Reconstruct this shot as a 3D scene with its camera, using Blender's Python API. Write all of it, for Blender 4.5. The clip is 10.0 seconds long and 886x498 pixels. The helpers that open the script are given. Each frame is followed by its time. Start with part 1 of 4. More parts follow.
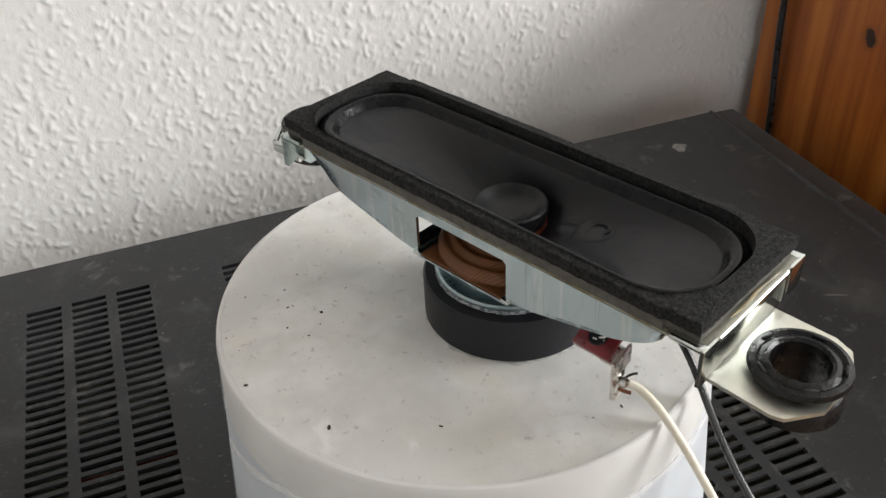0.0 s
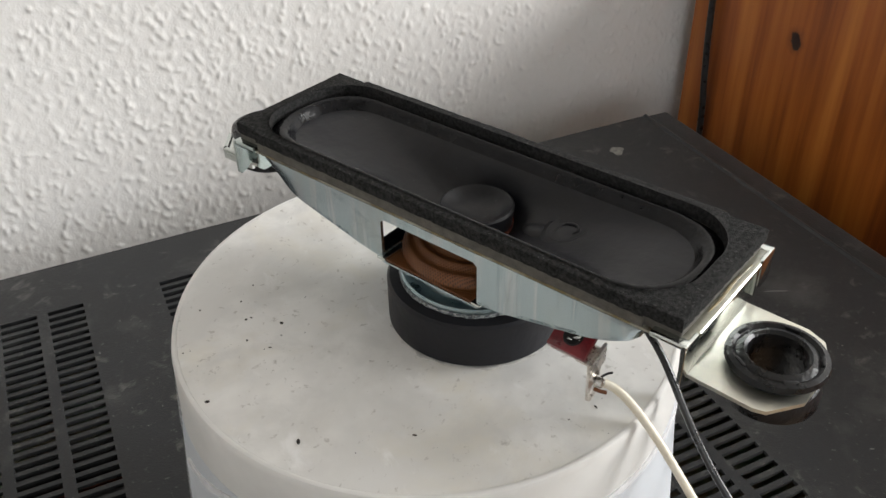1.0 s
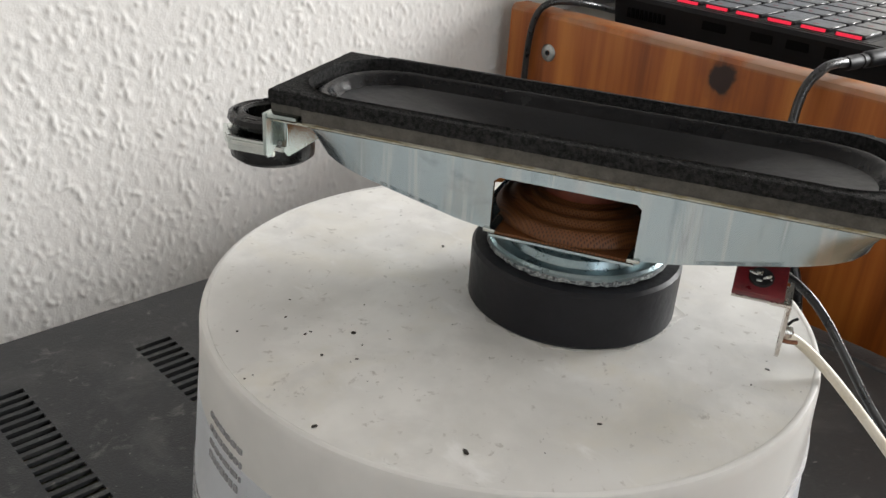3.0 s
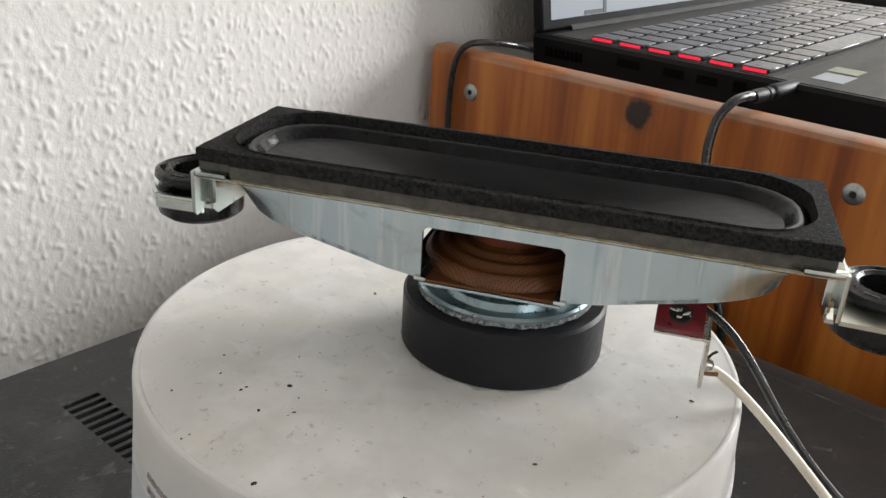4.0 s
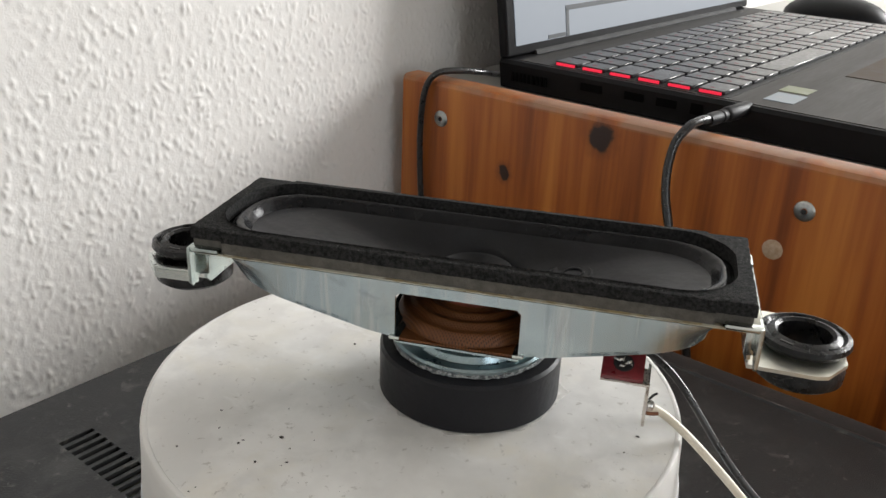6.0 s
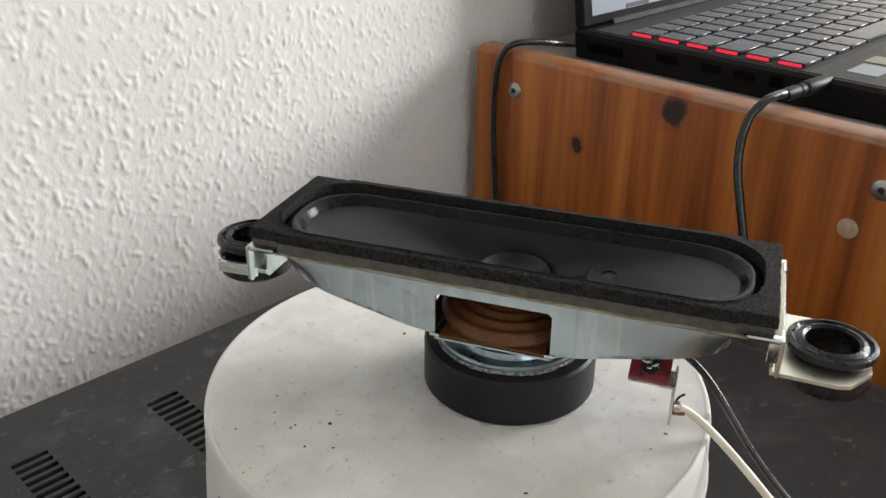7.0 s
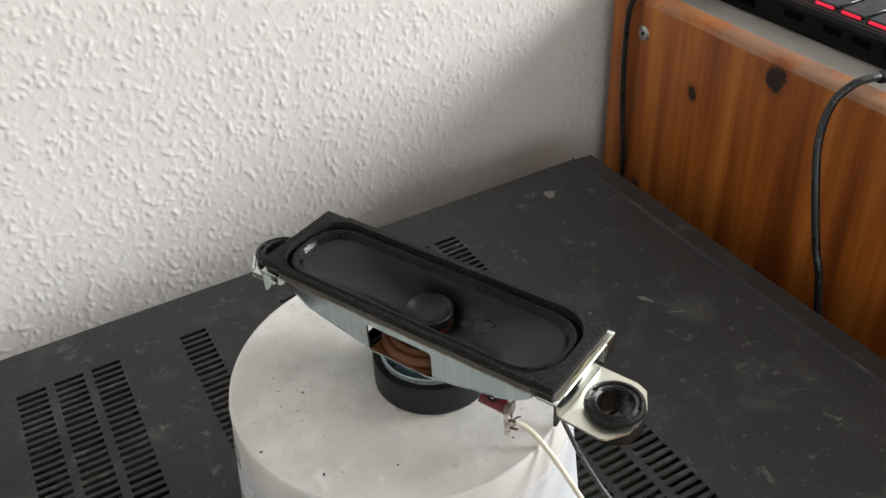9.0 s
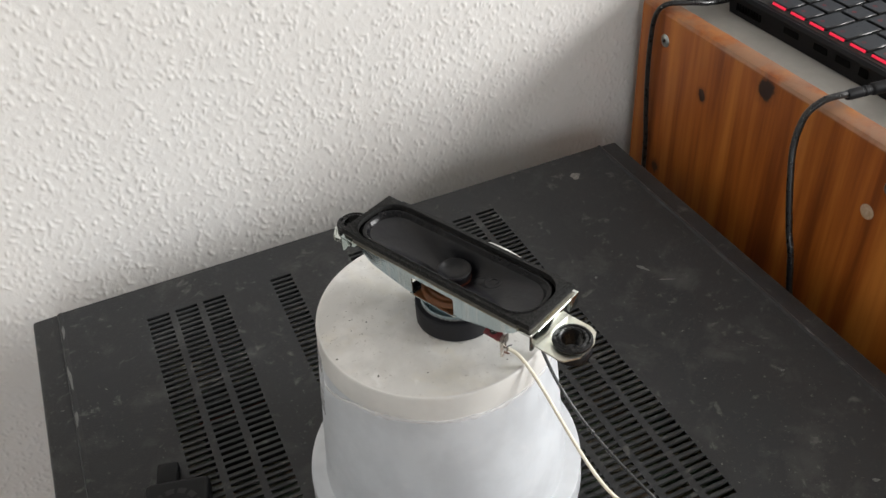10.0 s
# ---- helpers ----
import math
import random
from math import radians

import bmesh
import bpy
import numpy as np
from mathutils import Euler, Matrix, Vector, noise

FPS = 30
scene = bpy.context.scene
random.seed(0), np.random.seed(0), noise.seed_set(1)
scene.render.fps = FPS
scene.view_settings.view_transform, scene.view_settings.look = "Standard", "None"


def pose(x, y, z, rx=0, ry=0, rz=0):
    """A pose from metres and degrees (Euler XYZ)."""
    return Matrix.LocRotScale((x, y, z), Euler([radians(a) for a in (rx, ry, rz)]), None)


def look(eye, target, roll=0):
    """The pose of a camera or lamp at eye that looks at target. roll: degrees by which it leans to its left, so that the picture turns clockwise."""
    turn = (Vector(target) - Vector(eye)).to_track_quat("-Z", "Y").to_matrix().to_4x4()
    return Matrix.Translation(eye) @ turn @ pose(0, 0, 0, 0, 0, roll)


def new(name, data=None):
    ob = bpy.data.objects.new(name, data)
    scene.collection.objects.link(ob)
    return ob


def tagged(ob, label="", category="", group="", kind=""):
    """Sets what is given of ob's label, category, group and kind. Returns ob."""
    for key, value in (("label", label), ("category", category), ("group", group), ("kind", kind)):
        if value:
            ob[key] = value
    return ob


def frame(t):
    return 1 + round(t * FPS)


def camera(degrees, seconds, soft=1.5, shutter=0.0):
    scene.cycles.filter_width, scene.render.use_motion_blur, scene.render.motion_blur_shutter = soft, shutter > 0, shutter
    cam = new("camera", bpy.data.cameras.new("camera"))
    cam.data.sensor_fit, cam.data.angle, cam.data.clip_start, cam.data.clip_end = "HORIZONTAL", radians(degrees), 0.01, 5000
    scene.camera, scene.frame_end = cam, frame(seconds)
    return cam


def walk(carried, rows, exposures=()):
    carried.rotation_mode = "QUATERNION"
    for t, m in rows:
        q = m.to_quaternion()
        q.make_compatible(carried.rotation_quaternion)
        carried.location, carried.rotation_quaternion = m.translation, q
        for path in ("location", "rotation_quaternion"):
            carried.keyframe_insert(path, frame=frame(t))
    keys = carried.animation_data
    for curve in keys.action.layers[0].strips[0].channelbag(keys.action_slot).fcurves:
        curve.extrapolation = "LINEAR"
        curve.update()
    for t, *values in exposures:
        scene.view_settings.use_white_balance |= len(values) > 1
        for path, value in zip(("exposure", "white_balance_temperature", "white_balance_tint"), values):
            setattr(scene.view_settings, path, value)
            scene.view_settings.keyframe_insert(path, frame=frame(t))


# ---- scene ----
cam = camera(53.29, 10.0)
PATH = [
    (0, (-0.29265, -0.35144, 0.22774), (-0.16155, 0.02955, -0.06833), -2.84),
    (0.5, (-0.28912, -0.35185, 0.22806), (-0.14970, 0.02602, -0.06821), -2.45),
    (1, (-0.29822, -0.34658, 0.22470), (-0.12873, 0.02195, -0.06763), -1.12),
    (1.5, (-0.32594, -0.32367, 0.20777), (-0.11121, 0.03135, -0.07126), 0.86),
    (2, (-0.33702, -0.30600, 0.19754), (-0.08005, 0.03745, -0.05937), 2.33),
    (2.5, (-0.34378, -0.30216, 0.18209), (-0.05172, 0.02747, -0.05465), 3.52),
    (4, (-0.34715, -0.30339, 0.18640), (0.00399, -0.00883, -0.01344), 3.68),
    (4.5, (-0.35133, -0.30735, 0.18769), (0.00858, -0.02089, -0.00829), 3.39),
    (5, (-0.35618, -0.30602, 0.19466), (0.00922, -0.02451, 0.00170), 2.88),
    (6.5, (-0.35618, -0.31748, 0.20873), (-0.00934, -0.02199, 0.00284), 1.39),
    (7, (-0.35416, -0.32178, 0.21507), (-0.03459, -0.00693, -0.00571), 0.59),
    (7.5, (-0.33495, -0.32741, 0.21473), (-0.04674, 0.00523, -0.02251), -0.06),
    (8, (-0.31820, -0.34115, 0.22561), (-0.06473, 0.00612, -0.02965), -1.04),
    (8.5, (-0.31150, -0.35838, 0.24684), (-0.09454, -0.00385, -0.03108), -2.24),
    (9, (-0.31748, -0.39583, 0.29781), (-0.13383, -0.03884, -0.00023), -3.38),
    (9.5, (-0.33177, -0.44179, 0.34322), (-0.17317, -0.08385, 0.03221), -4.16),
    (10, (-0.34141, -0.47826, 0.37233), (-0.19705, -0.11931, 0.05560), -3.99),
]
walk(cam, [(t, look(eye, target, roll)) for t, eye, target, roll in PATH])

# ---- light: a daylight window beyond the desk, an invented fill opening behind, white room ----
world = bpy.data.worlds.new("sky")
scene.world = world
world.use_nodes = True
sky = world.node_tree.nodes.new("ShaderNodeTexSky")
sky.sky_type, sky.sun_disc = "NISHITA", False
sky.sun_elevation, sky.sun_rotation = radians(35), radians(200)
world.node_tree.links.new(sky.outputs[0], world.node_tree.nodes["Background"].inputs[0])
world.node_tree.nodes["Background"].inputs[1].default_value = 0.12
scene.view_settings.exposure = 0.0


def area_lamp(name, m, width, height, watts, colour):
    lamp = bpy.data.lights.new(name, "AREA")
    lamp.shape, lamp.size, lamp.size_y, lamp.energy, lamp.color = "RECTANGLE", width, height, watts, colour
    ob = new(name, lamp)
    ob.matrix_world = m
    return ob


area_lamp("window_daylight", look((2.16, -1.20, 0.90), (0.0, -0.25, 0.05)), 1.3, 1.0, 111, (0.99, 0.988, 0.976))
# added fill lamp from behind; no window is known on that side
area_lamp("rear_fill_light", look((-0.9, -2.66, 0.75), (-0.25, -0.2, 0.1)), 1.0, 1.0, 8, (0.88, 0.94, 1.0))


# ---- materials ----
def material(name, colour, rough=0.5, metal=0.0, dark=None, scale=200.0, fine=None, amount=0.5, bump=0.0, bump_scale=None,
             stretch=(1, 1, 1), rough_var=0.1, sss=0.0, coat=0.0, spec=0.5):
    """A principled surface with two scales of colour variation, roughness variation and fine relief."""
    m = bpy.data.materials.new(name)
    m.use_nodes = True
    nt = m.node_tree
    b = nt.nodes["Principled BSDF"]
    tc = nt.nodes.new("ShaderNodeTexCoord")
    mp = nt.nodes.new("ShaderNodeMapping")
    mp.inputs["Scale"].default_value = stretch
    nt.links.new(tc.outputs["Object"], mp.inputs[0])
    big, small = nt.nodes.new("ShaderNodeTexNoise"), nt.nodes.new("ShaderNodeTexNoise")
    big.inputs["Scale"].default_value, big.inputs["Detail"].default_value = scale, 4
    small.inputs["Scale"].default_value, small.inputs["Detail"].default_value = fine or scale * 7, 3
    for n in (big, small):
        nt.links.new(mp.outputs[0], n.inputs["Vector"])
    both = nt.nodes.new("ShaderNodeMath")
    both.operation = "MULTIPLY_ADD"
    nt.links.new(small.outputs[0], both.inputs[0])
    both.inputs[1].default_value = 0.45
    nt.links.new(big.outputs[0], both.inputs[2])
    ramp = nt.nodes.new("ShaderNodeValToRGB")
    ramp.color_ramp.elements[0].position, ramp.color_ramp.elements[1].position = 0.72 - amount * 0.3, 0.72 + amount * 0.3
    low = dark or tuple(c * 0.7 for c in colour)
    ramp.color_ramp.elements[0].color, ramp.color_ramp.elements[1].color = (*low, 1), (*colour, 1)
    nt.links.new(both.outputs[0], ramp.inputs[0])
    nt.links.new(ramp.outputs[0], b.inputs["Base Color"])
    rv = nt.nodes.new("ShaderNodeMapRange")
    rv.inputs["To Min"].default_value, rv.inputs["To Max"].default_value = max(0.02, rough - rough_var), min(1, rough + rough_var)
    rv.inputs["From Min"].default_value, rv.inputs["From Max"].default_value = 0.4, 1.0
    nt.links.new(both.outputs[0], rv.inputs[0])
    nt.links.new(rv.outputs[0], b.inputs["Roughness"])
    b.inputs["Metallic"].default_value = metal
    b.inputs["Specular IOR Level"].default_value = spec
    b.inputs["Coat Weight"].default_value = coat
    if sss:
        b.inputs["Subsurface Weight"].default_value = sss
        b.inputs["Subsurface Radius"].default_value = (0.006, 0.006, 0.0065)
        b.inputs["Subsurface Scale"].default_value = 1.0
    if bump:
        bn, nn = nt.nodes.new("ShaderNodeBump"), nt.nodes.new("ShaderNodeTexNoise")
        nn.inputs["Scale"].default_value, nn.inputs["Detail"].default_value = bump_scale or scale * 5, 5
        nt.links.new(mp.outputs[0], nn.inputs["Vector"])
        bn.inputs["Strength"].default_value, bn.inputs["Distance"].default_value = bump, 0.0006
        nt.links.new(nn.outputs[0], bn.inputs["Height"])
        nt.links.new(bn.outputs[0], b.inputs["Normal"])
    return m


def glow(name, colour, strength):
    m = bpy.data.materials.new(name)
    m.use_nodes = True
    b = m.node_tree.nodes["Principled BSDF"]
    b.inputs["Base Color"].default_value = tuple(c * 0.05 for c in colour) + (1,)
    b.inputs["Roughness"].default_value, b.inputs["Specular IOR Level"].default_value = 0.5, 0.2
    b.inputs["Emission Color"].default_value, b.inputs["Emission Strength"].default_value = (*colour, 1), strength
    return m


def pine(name):
    """Oiled pine with upright grain, darker growth bands, knots and a lighter worn arris."""
    m = bpy.data.materials.new(name)
    m.use_nodes = True
    nt = m.node_tree
    b = nt.nodes["Principled BSDF"]
    N = nt.nodes.new
    tc = N("ShaderNodeTexCoord")
    mp = N("ShaderNodeMapping")
    mp.inputs["Scale"].default_value = (1, 1, 0.05)
    nt.links.new(tc.outputs["Object"], mp.inputs[0])
    broad, grain = N("ShaderNodeTexNoise"), N("ShaderNodeTexNoise")
    broad.inputs["Scale"].default_value, broad.inputs["Detail"].default_value, broad.inputs["Distortion"].default_value = 40, 2, 0.30
    grain.inputs["Scale"].default_value, grain.inputs["Detail"].default_value = 330, 5
    for n in (broad, grain):
        nt.links.new(mp.outputs[0], n.inputs["Vector"])
    ramp = N("ShaderNodeValToRGB")
    e = ramp.color_ramp.elements
    e[0].position, e[0].color = 0.36, (0.165, 0.037, 0.005, 1)
    e[1].position, e[1].color = 0.66, (0.46, 0.160, 0.027, 1)
    mid = e.new(0.5)
    mid.color = (0.32, 0.088, 0.012, 1)
    add = N("ShaderNodeMath")
    add.operation = "MULTIPLY_ADD"
    nt.links.new(grain.outputs[0], add.inputs[0])
    add.inputs[1].default_value = 0.26
    sub = N("ShaderNodeMath")
    sub.operation = "SUBTRACT"
    nt.links.new(broad.outputs[0], sub.inputs[0])
    sub.inputs[1].default_value = 0.13
    nt.links.new(sub.outputs[0], add.inputs[2])
    nt.links.new(add.outputs[0], ramp.inputs[0])
    last = ramp.outputs[0]
    for (y, z, r, depth) in ((-0.0950, 0.0776, 0.0074, 0.97), (-0.0350, 0.0443, 0.0042, 0.95), (0.0088, -0.044, 0.0046, 0.9), (-0.26, -0.005, 0.006, 0.8)):
        d = N("ShaderNodeVectorMath")
        d.operation = "DISTANCE"
        wob = N("ShaderNodeTexNoise")
        wob.inputs["Scale"].default_value = 160
        nt.links.new(tc.outputs["Object"], wob.inputs["Vector"])
        push = N("ShaderNodeVectorMath")
        push.operation = "MULTIPLY_ADD"
        push.inputs[1].default_value = (0.0, 0.006, 0.006)
        nt.links.new(wob.outputs["Color"], push.inputs[0])
        flat = N("ShaderNodeMapping")
        flat.inputs["Scale"].default_value = (0.25, 1.0, 0.86)
        nt.links.new(tc.outputs["Object"], flat.inputs[0])
        nt.links.new(flat.outputs[0], push.inputs[2])
        nt.links.new(push.outputs[0], d.inputs[0])
        d.inputs[1].default_value = (0.0463 * 0.25, y + 0.003, z * 0.86 + 0.003)
        for size, shade, soft in ((1.75, (0.15, 0.040, 0.010, 1), 0.65), (1.0, (0.020, 0.009, 0.007, 1), depth)):
            mr = N("ShaderNodeMapRange")
            mr.inputs["From Min"].default_value, mr.inputs["From Max"].default_value = r * size * 1.0, r * size * (0.76 if size == 1.0 else 0.5)
            mr.inputs["To Max"].default_value = soft
            nt.links.new(d.outputs["Value"], mr.inputs[0])
            mix = N("ShaderNodeMix")
            mix.data_type = "RGBA"
            nt.links.new(mr.outputs[0], mix.inputs["Factor"])
            nt.links.new(last, mix.inputs[6])
            mix.inputs[7].default_value = shade
            last = mix.outputs[2]
    parts = N("ShaderNodeSeparateXYZ")
    nt.links.new(tc.outputs["Object"], parts.inputs[0])
    rub = N("ShaderNodeTexNoise")
    rub.inputs["Scale"].default_value, rub.inputs["Detail"].default_value = 55, 5
    nt.links.new(tc.outputs["Object"], rub.inputs["Vector"])
    band = N("ShaderNodeMapRange")
    band.inputs["From Min"].default_value, band.inputs["From Max"].default_value = 0.0838, 0.0862
    nt.links.new(parts.outputs[2], band.inputs[0])
    much = N("ShaderNodeMapRange")
    much.inputs["From Min"].default_value, much.inputs["From Max"].default_value = 0.34, 0.56
    much.inputs["To Max"].default_value = 0.85
    nt.links.new(rub.outputs[0], much.inputs[0])
    worn = N("ShaderNodeMath")
    worn.operation = "MULTIPLY"
    nt.links.new(band.outputs[0], worn.inputs[0])
    nt.links.new(much.outputs[0], worn.inputs[1])
    pale = N("ShaderNodeMix")
    pale.data_type = "RGBA"
    nt.links.new(worn.outputs[0], pale.inputs["Factor"])
    nt.links.new(last, pale.inputs[6])
    pale.inputs[7].default_value = (0.27, 0.150, 0.090, 1)
    nt.links.new(pale.outputs[2], b.inputs["Base Color"])
    b.inputs["Roughness"].default_value = 0.42
    bn = N("ShaderNodeBump")
    bn.inputs["Strength"].default_value, bn.inputs["Distance"].default_value = 0.15, 0.0005
    nt.links.new(grain.outputs[0], bn.inputs["Height"])
    nt.links.new(bn.outputs[0], b.inputs["Normal"])
    return m


def milky(name, colour, through_weight, low=0.86, scale=70):
    """Thin milky plastic: part of the light passes, diffused."""
    m = material(name, colour, 0.38, dark=tuple(c * low for c in colour), scale=scale, fine=170, amount=0.40, bump=0.03, bump_scale=500)
    nt = m.node_tree
    b = nt.nodes["Principled BSDF"]
    t = nt.nodes.new("ShaderNodeBsdfTranslucent")
    t.inputs[0].default_value = (*colour, 1)
    mix = nt.nodes.new("ShaderNodeMixShader")
    mix.inputs[0].default_value = through_weight
    nt.links.new(b.outputs[0], mix.inputs[1])
    nt.links.new(t.outputs[0], mix.inputs[2])
    nt.links.new(mix.outputs[0], nt.nodes["Material Output"].inputs[0])
    return m


def weave(name, colour, gap, pitch):
    """Resin-dipped open cloth: crossing threads with dark gaps between them."""
    m = material(name, colour, 0.45, dark=tuple(c * 0.62 for c in colour), scale=140, fine=800, amount=0.9, spec=0.35)
    nt = m.node_tree
    b = nt.nodes["Principled BSDF"]
    below = b.inputs["Base Color"].links[0].from_socket
    tc = nt.nodes.new("ShaderNodeTexCoord")
    last = None
    for turn in (45, -45):
        mp, wave = nt.nodes.new("ShaderNodeMapping"), nt.nodes.new("ShaderNodeTexWave")
        mp.inputs["Rotation"].default_value = (0, 0, radians(turn))
        wave.inputs["Scale"].default_value, wave.inputs["Distortion"].default_value = 0.314 / pitch, 0.6
        nt.links.new(tc.outputs["Object"], mp.inputs[0])
        nt.links.new(mp.outputs[0], wave.inputs["Vector"])
        if last is None:
            last = wave.outputs["Fac"]
        else:
            top = nt.nodes.new("ShaderNodeMath")
            top.operation = "MAXIMUM"
            nt.links.new(last, top.inputs[0])
            nt.links.new(wave.outputs["Fac"], top.inputs[1])
            last = top.outputs[0]
    mr, mix, bn = nt.nodes.new("ShaderNodeMapRange"), nt.nodes.new("ShaderNodeMix"), nt.nodes.new("ShaderNodeBump")
    mr.inputs["From Min"].default_value, mr.inputs["From Max"].default_value = 0.25, 0.65
    nt.links.new(last, mr.inputs[0])
    mix.data_type = "RGBA"
    nt.links.new(mr.outputs[0], mix.inputs["Factor"])
    mix.inputs[6].default_value = (*gap, 1)
    nt.links.new(below, mix.inputs[7])
    nt.links.new(mix.outputs[2], b.inputs["Base Color"])
    bn.inputs["Strength"].default_value, bn.inputs["Distance"].default_value = 0.5, 0.00012
    nt.links.new(last, bn.inputs["Height"])
    nt.links.new(bn.outputs[0], b.inputs["Normal"])
    return m


def patches(m, colour, scale, low, high, most, detail=6, stretch=(1, 1, 1), seed=0.0):
    """Lay stains of one colour over a material's own colour, where a noise lies between low and high."""
    nt = m.node_tree
    b = nt.nodes["Principled BSDF"]
    below = b.inputs["Base Color"].links[0].from_socket
    tc, mp = nt.nodes.new("ShaderNodeTexCoord"), nt.nodes.new("ShaderNodeMapping")
    mp.inputs["Scale"].default_value, mp.inputs["Location"].default_value = stretch, (seed, seed * 1.7, seed * 0.6)
    nt.links.new(tc.outputs["Object"], mp.inputs[0])
    nn, mr, mix = nt.nodes.new("ShaderNodeTexNoise"), nt.nodes.new("ShaderNodeMapRange"), nt.nodes.new("ShaderNodeMix")
    nn.inputs["Scale"].default_value, nn.inputs["Detail"].default_value, nn.inputs["Roughness"].default_value, nn.inputs["Distortion"].default_value = scale, detail, 0.62, 0.4
    nt.links.new(mp.outputs[0], nn.inputs["Vector"])
    nt.links.new(nn.outputs[0], mr.inputs[0])
    mr.inputs["From Min"].default_value, mr.inputs["From Max"].default_value, mr.inputs["To Max"].default_value = low, high, most
    mix.data_type = "RGBA"
    nt.links.new(mr.outputs[0], mix.inputs["Factor"])
    nt.links.new(below, mix.inputs[6])
    mix.inputs[7].default_value = (*colour, 1)
    nt.links.new(mix.outputs[2], b.inputs["Base Color"])
    return m


M_WALL = material("white_woodchip_paper", (0.715, 0.70, 0.68), 0.85, dark=(0.665, 0.645, 0.62), scale=6, fine=300, amount=0.8, bump=0.25, bump_scale=900)
M_ROOM = material("white_emulsion", (0.55, 0.545, 0.53), 0.8, dark=(0.49, 0.485, 0.47), scale=2, fine=60)
M_FLOOR = material("oak_floor", (0.30, 0.19, 0.10), 0.45, dark=(0.22, 0.13, 0.07), scale=3, fine=60, stretch=(1, 8, 1))
M_AMP = material("dark_grey_coated_steel", (0.0098, 0.0109, 0.0124), 0.52, dark=(0.0036, 0.0041, 0.0048), scale=24, fine=420, amount=0.55, bump=0.35, bump_scale=1500, spec=0.40)
for socket, value in (("Sheen Weight", 0.22), ("Sheen Roughness", 0.35)):
    M_AMP.node_tree.nodes["Principled BSDF"].inputs[socket].default_value = value
M_SCUFF = material("grey_scuff", (0.15, 0.15, 0.145), 0.6, dark=(0.07, 0.07, 0.07), scale=240, fine=900, amount=1.0)
M_INSIDE = material("black_inside", (0.012, 0.012, 0.012), 0.8, scale=60)
M_PCB = material("green_circuit_board", (0.05, 0.085, 0.05), 0.5, dark=(0.11, 0.07, 0.035), scale=45, fine=200, amount=0.5)
M_BUCKET = milky("milky_polypropylene", (0.80, 0.825, 0.855), 0.36, 0.89, 45)
patches(M_BUCKET, (0.86, 0.87, 0.89), 75, 0.58, 0.72, 0.6, 5, seed=5.3)
patches(M_BUCKET, (0.62, 0.64, 0.67), 26, 0.52, 0.74, 0.5, 6, (1, 1, 0.5), seed=6.1)
M_BASE = milky("cream_milky_polypropylene", (0.88, 0.868, 0.84), 0.20, 0.83, 40)
M_RIM = milky("clean_milky_polypropylene", (0.86, 0.85, 0.825), 0.33, 0.90, 50)
patches(M_BASE, (0.67, 0.655, 0.62), 36, 0.48, 0.66, 0.85, 9, seed=1.3)
patches(M_BASE, (0.76, 0.71, 0.59), 30, 0.50, 0.68, 0.65, 7, seed=2.9)
patches(M_BASE, (0.66, 0.65, 0.625), 85, 0.56, 0.70, 0.55, 8, seed=8.2)
patches(M_BASE, (0.94, 0.935, 0.925), 170, 0.60, 0.72, 0.70, 6, (1, 0.45, 1), seed=0.4)
patches(M_BASE, (0.38, 0.35, 0.31), 560, 0.63, 0.72, 0.65, 3, seed=3.7)
patches(M_AMP, (0.075, 0.075, 0.070), 30, 0.54, 0.78, 0.60, 10, seed=0.9)
patches(M_AMP, (0.12, 0.118, 0.105), 95, 0.60, 0.72, 0.62, 8, seed=2.2)
patches(M_AMP, (0.11, 0.11, 0.10), 520, 0.63, 0.71, 0.62, 4, seed=4.1)
M_SMEAR = material("pale_glue", (0.74, 0.73, 0.70), 0.22, dark=(0.56, 0.54, 0.51), scale=260, fine=1200, amount=0.8, bump=0.2, bump_scale=900)
M_INK = material("grey_ink", (0.34, 0.34, 0.35), 0.6, scale=900)
M_GRIME = material("grey_glue_residue", (0.68, 0.68, 0.68), 0.6, dark=(0.52, 0.52, 0.54), scale=320, fine=1500, amount=0.7)
M_SPECKLE = material("speckled_glue", (0.34, 0.36, 0.36), 0.5, dark=(0.05, 0.055, 0.06), scale=1300, fine=3000, amount=0.35, bump=0.5, bump_scale=2000)
M_FOAM = material("black_foam", (0.041, 0.0405, 0.040), 0.95, dark=(0.011, 0.011, 0.011), scale=1500, fine=3600, amount=0.6, bump=1.0, bump_scale=4200, spec=0.10)
patches(M_FOAM, (0.075, 0.073, 0.07), 2600, 0.60, 0.74, 0.5, 4, seed=0.7)
M_FOAM_SIDE = material("grey_cut_foam", (0.125, 0.118, 0.104), 0.9, dark=(0.075, 0.070, 0.062), scale=500, fine=2600, amount=0.8, bump=0.5, bump_scale=2600, spec=0.2)
M_CONE = material("black_paper_cone", (0.0090, 0.0094, 0.0120), 0.36, dark=(0.0055, 0.0057, 0.0068), scale=90, fine=900, amount=0.9, bump=0.30, bump_scale=260, spec=0.30)
patches(M_CONE, (0.018, 0.0185, 0.023), 60, 0.50, 0.75, 0.55, 8, (0.5, 1, 1), seed=3.3)
patches(M_CONE, (0.06, 0.06, 0.062), 900, 0.68, 0.78, 0.5, 3, seed=2.3)
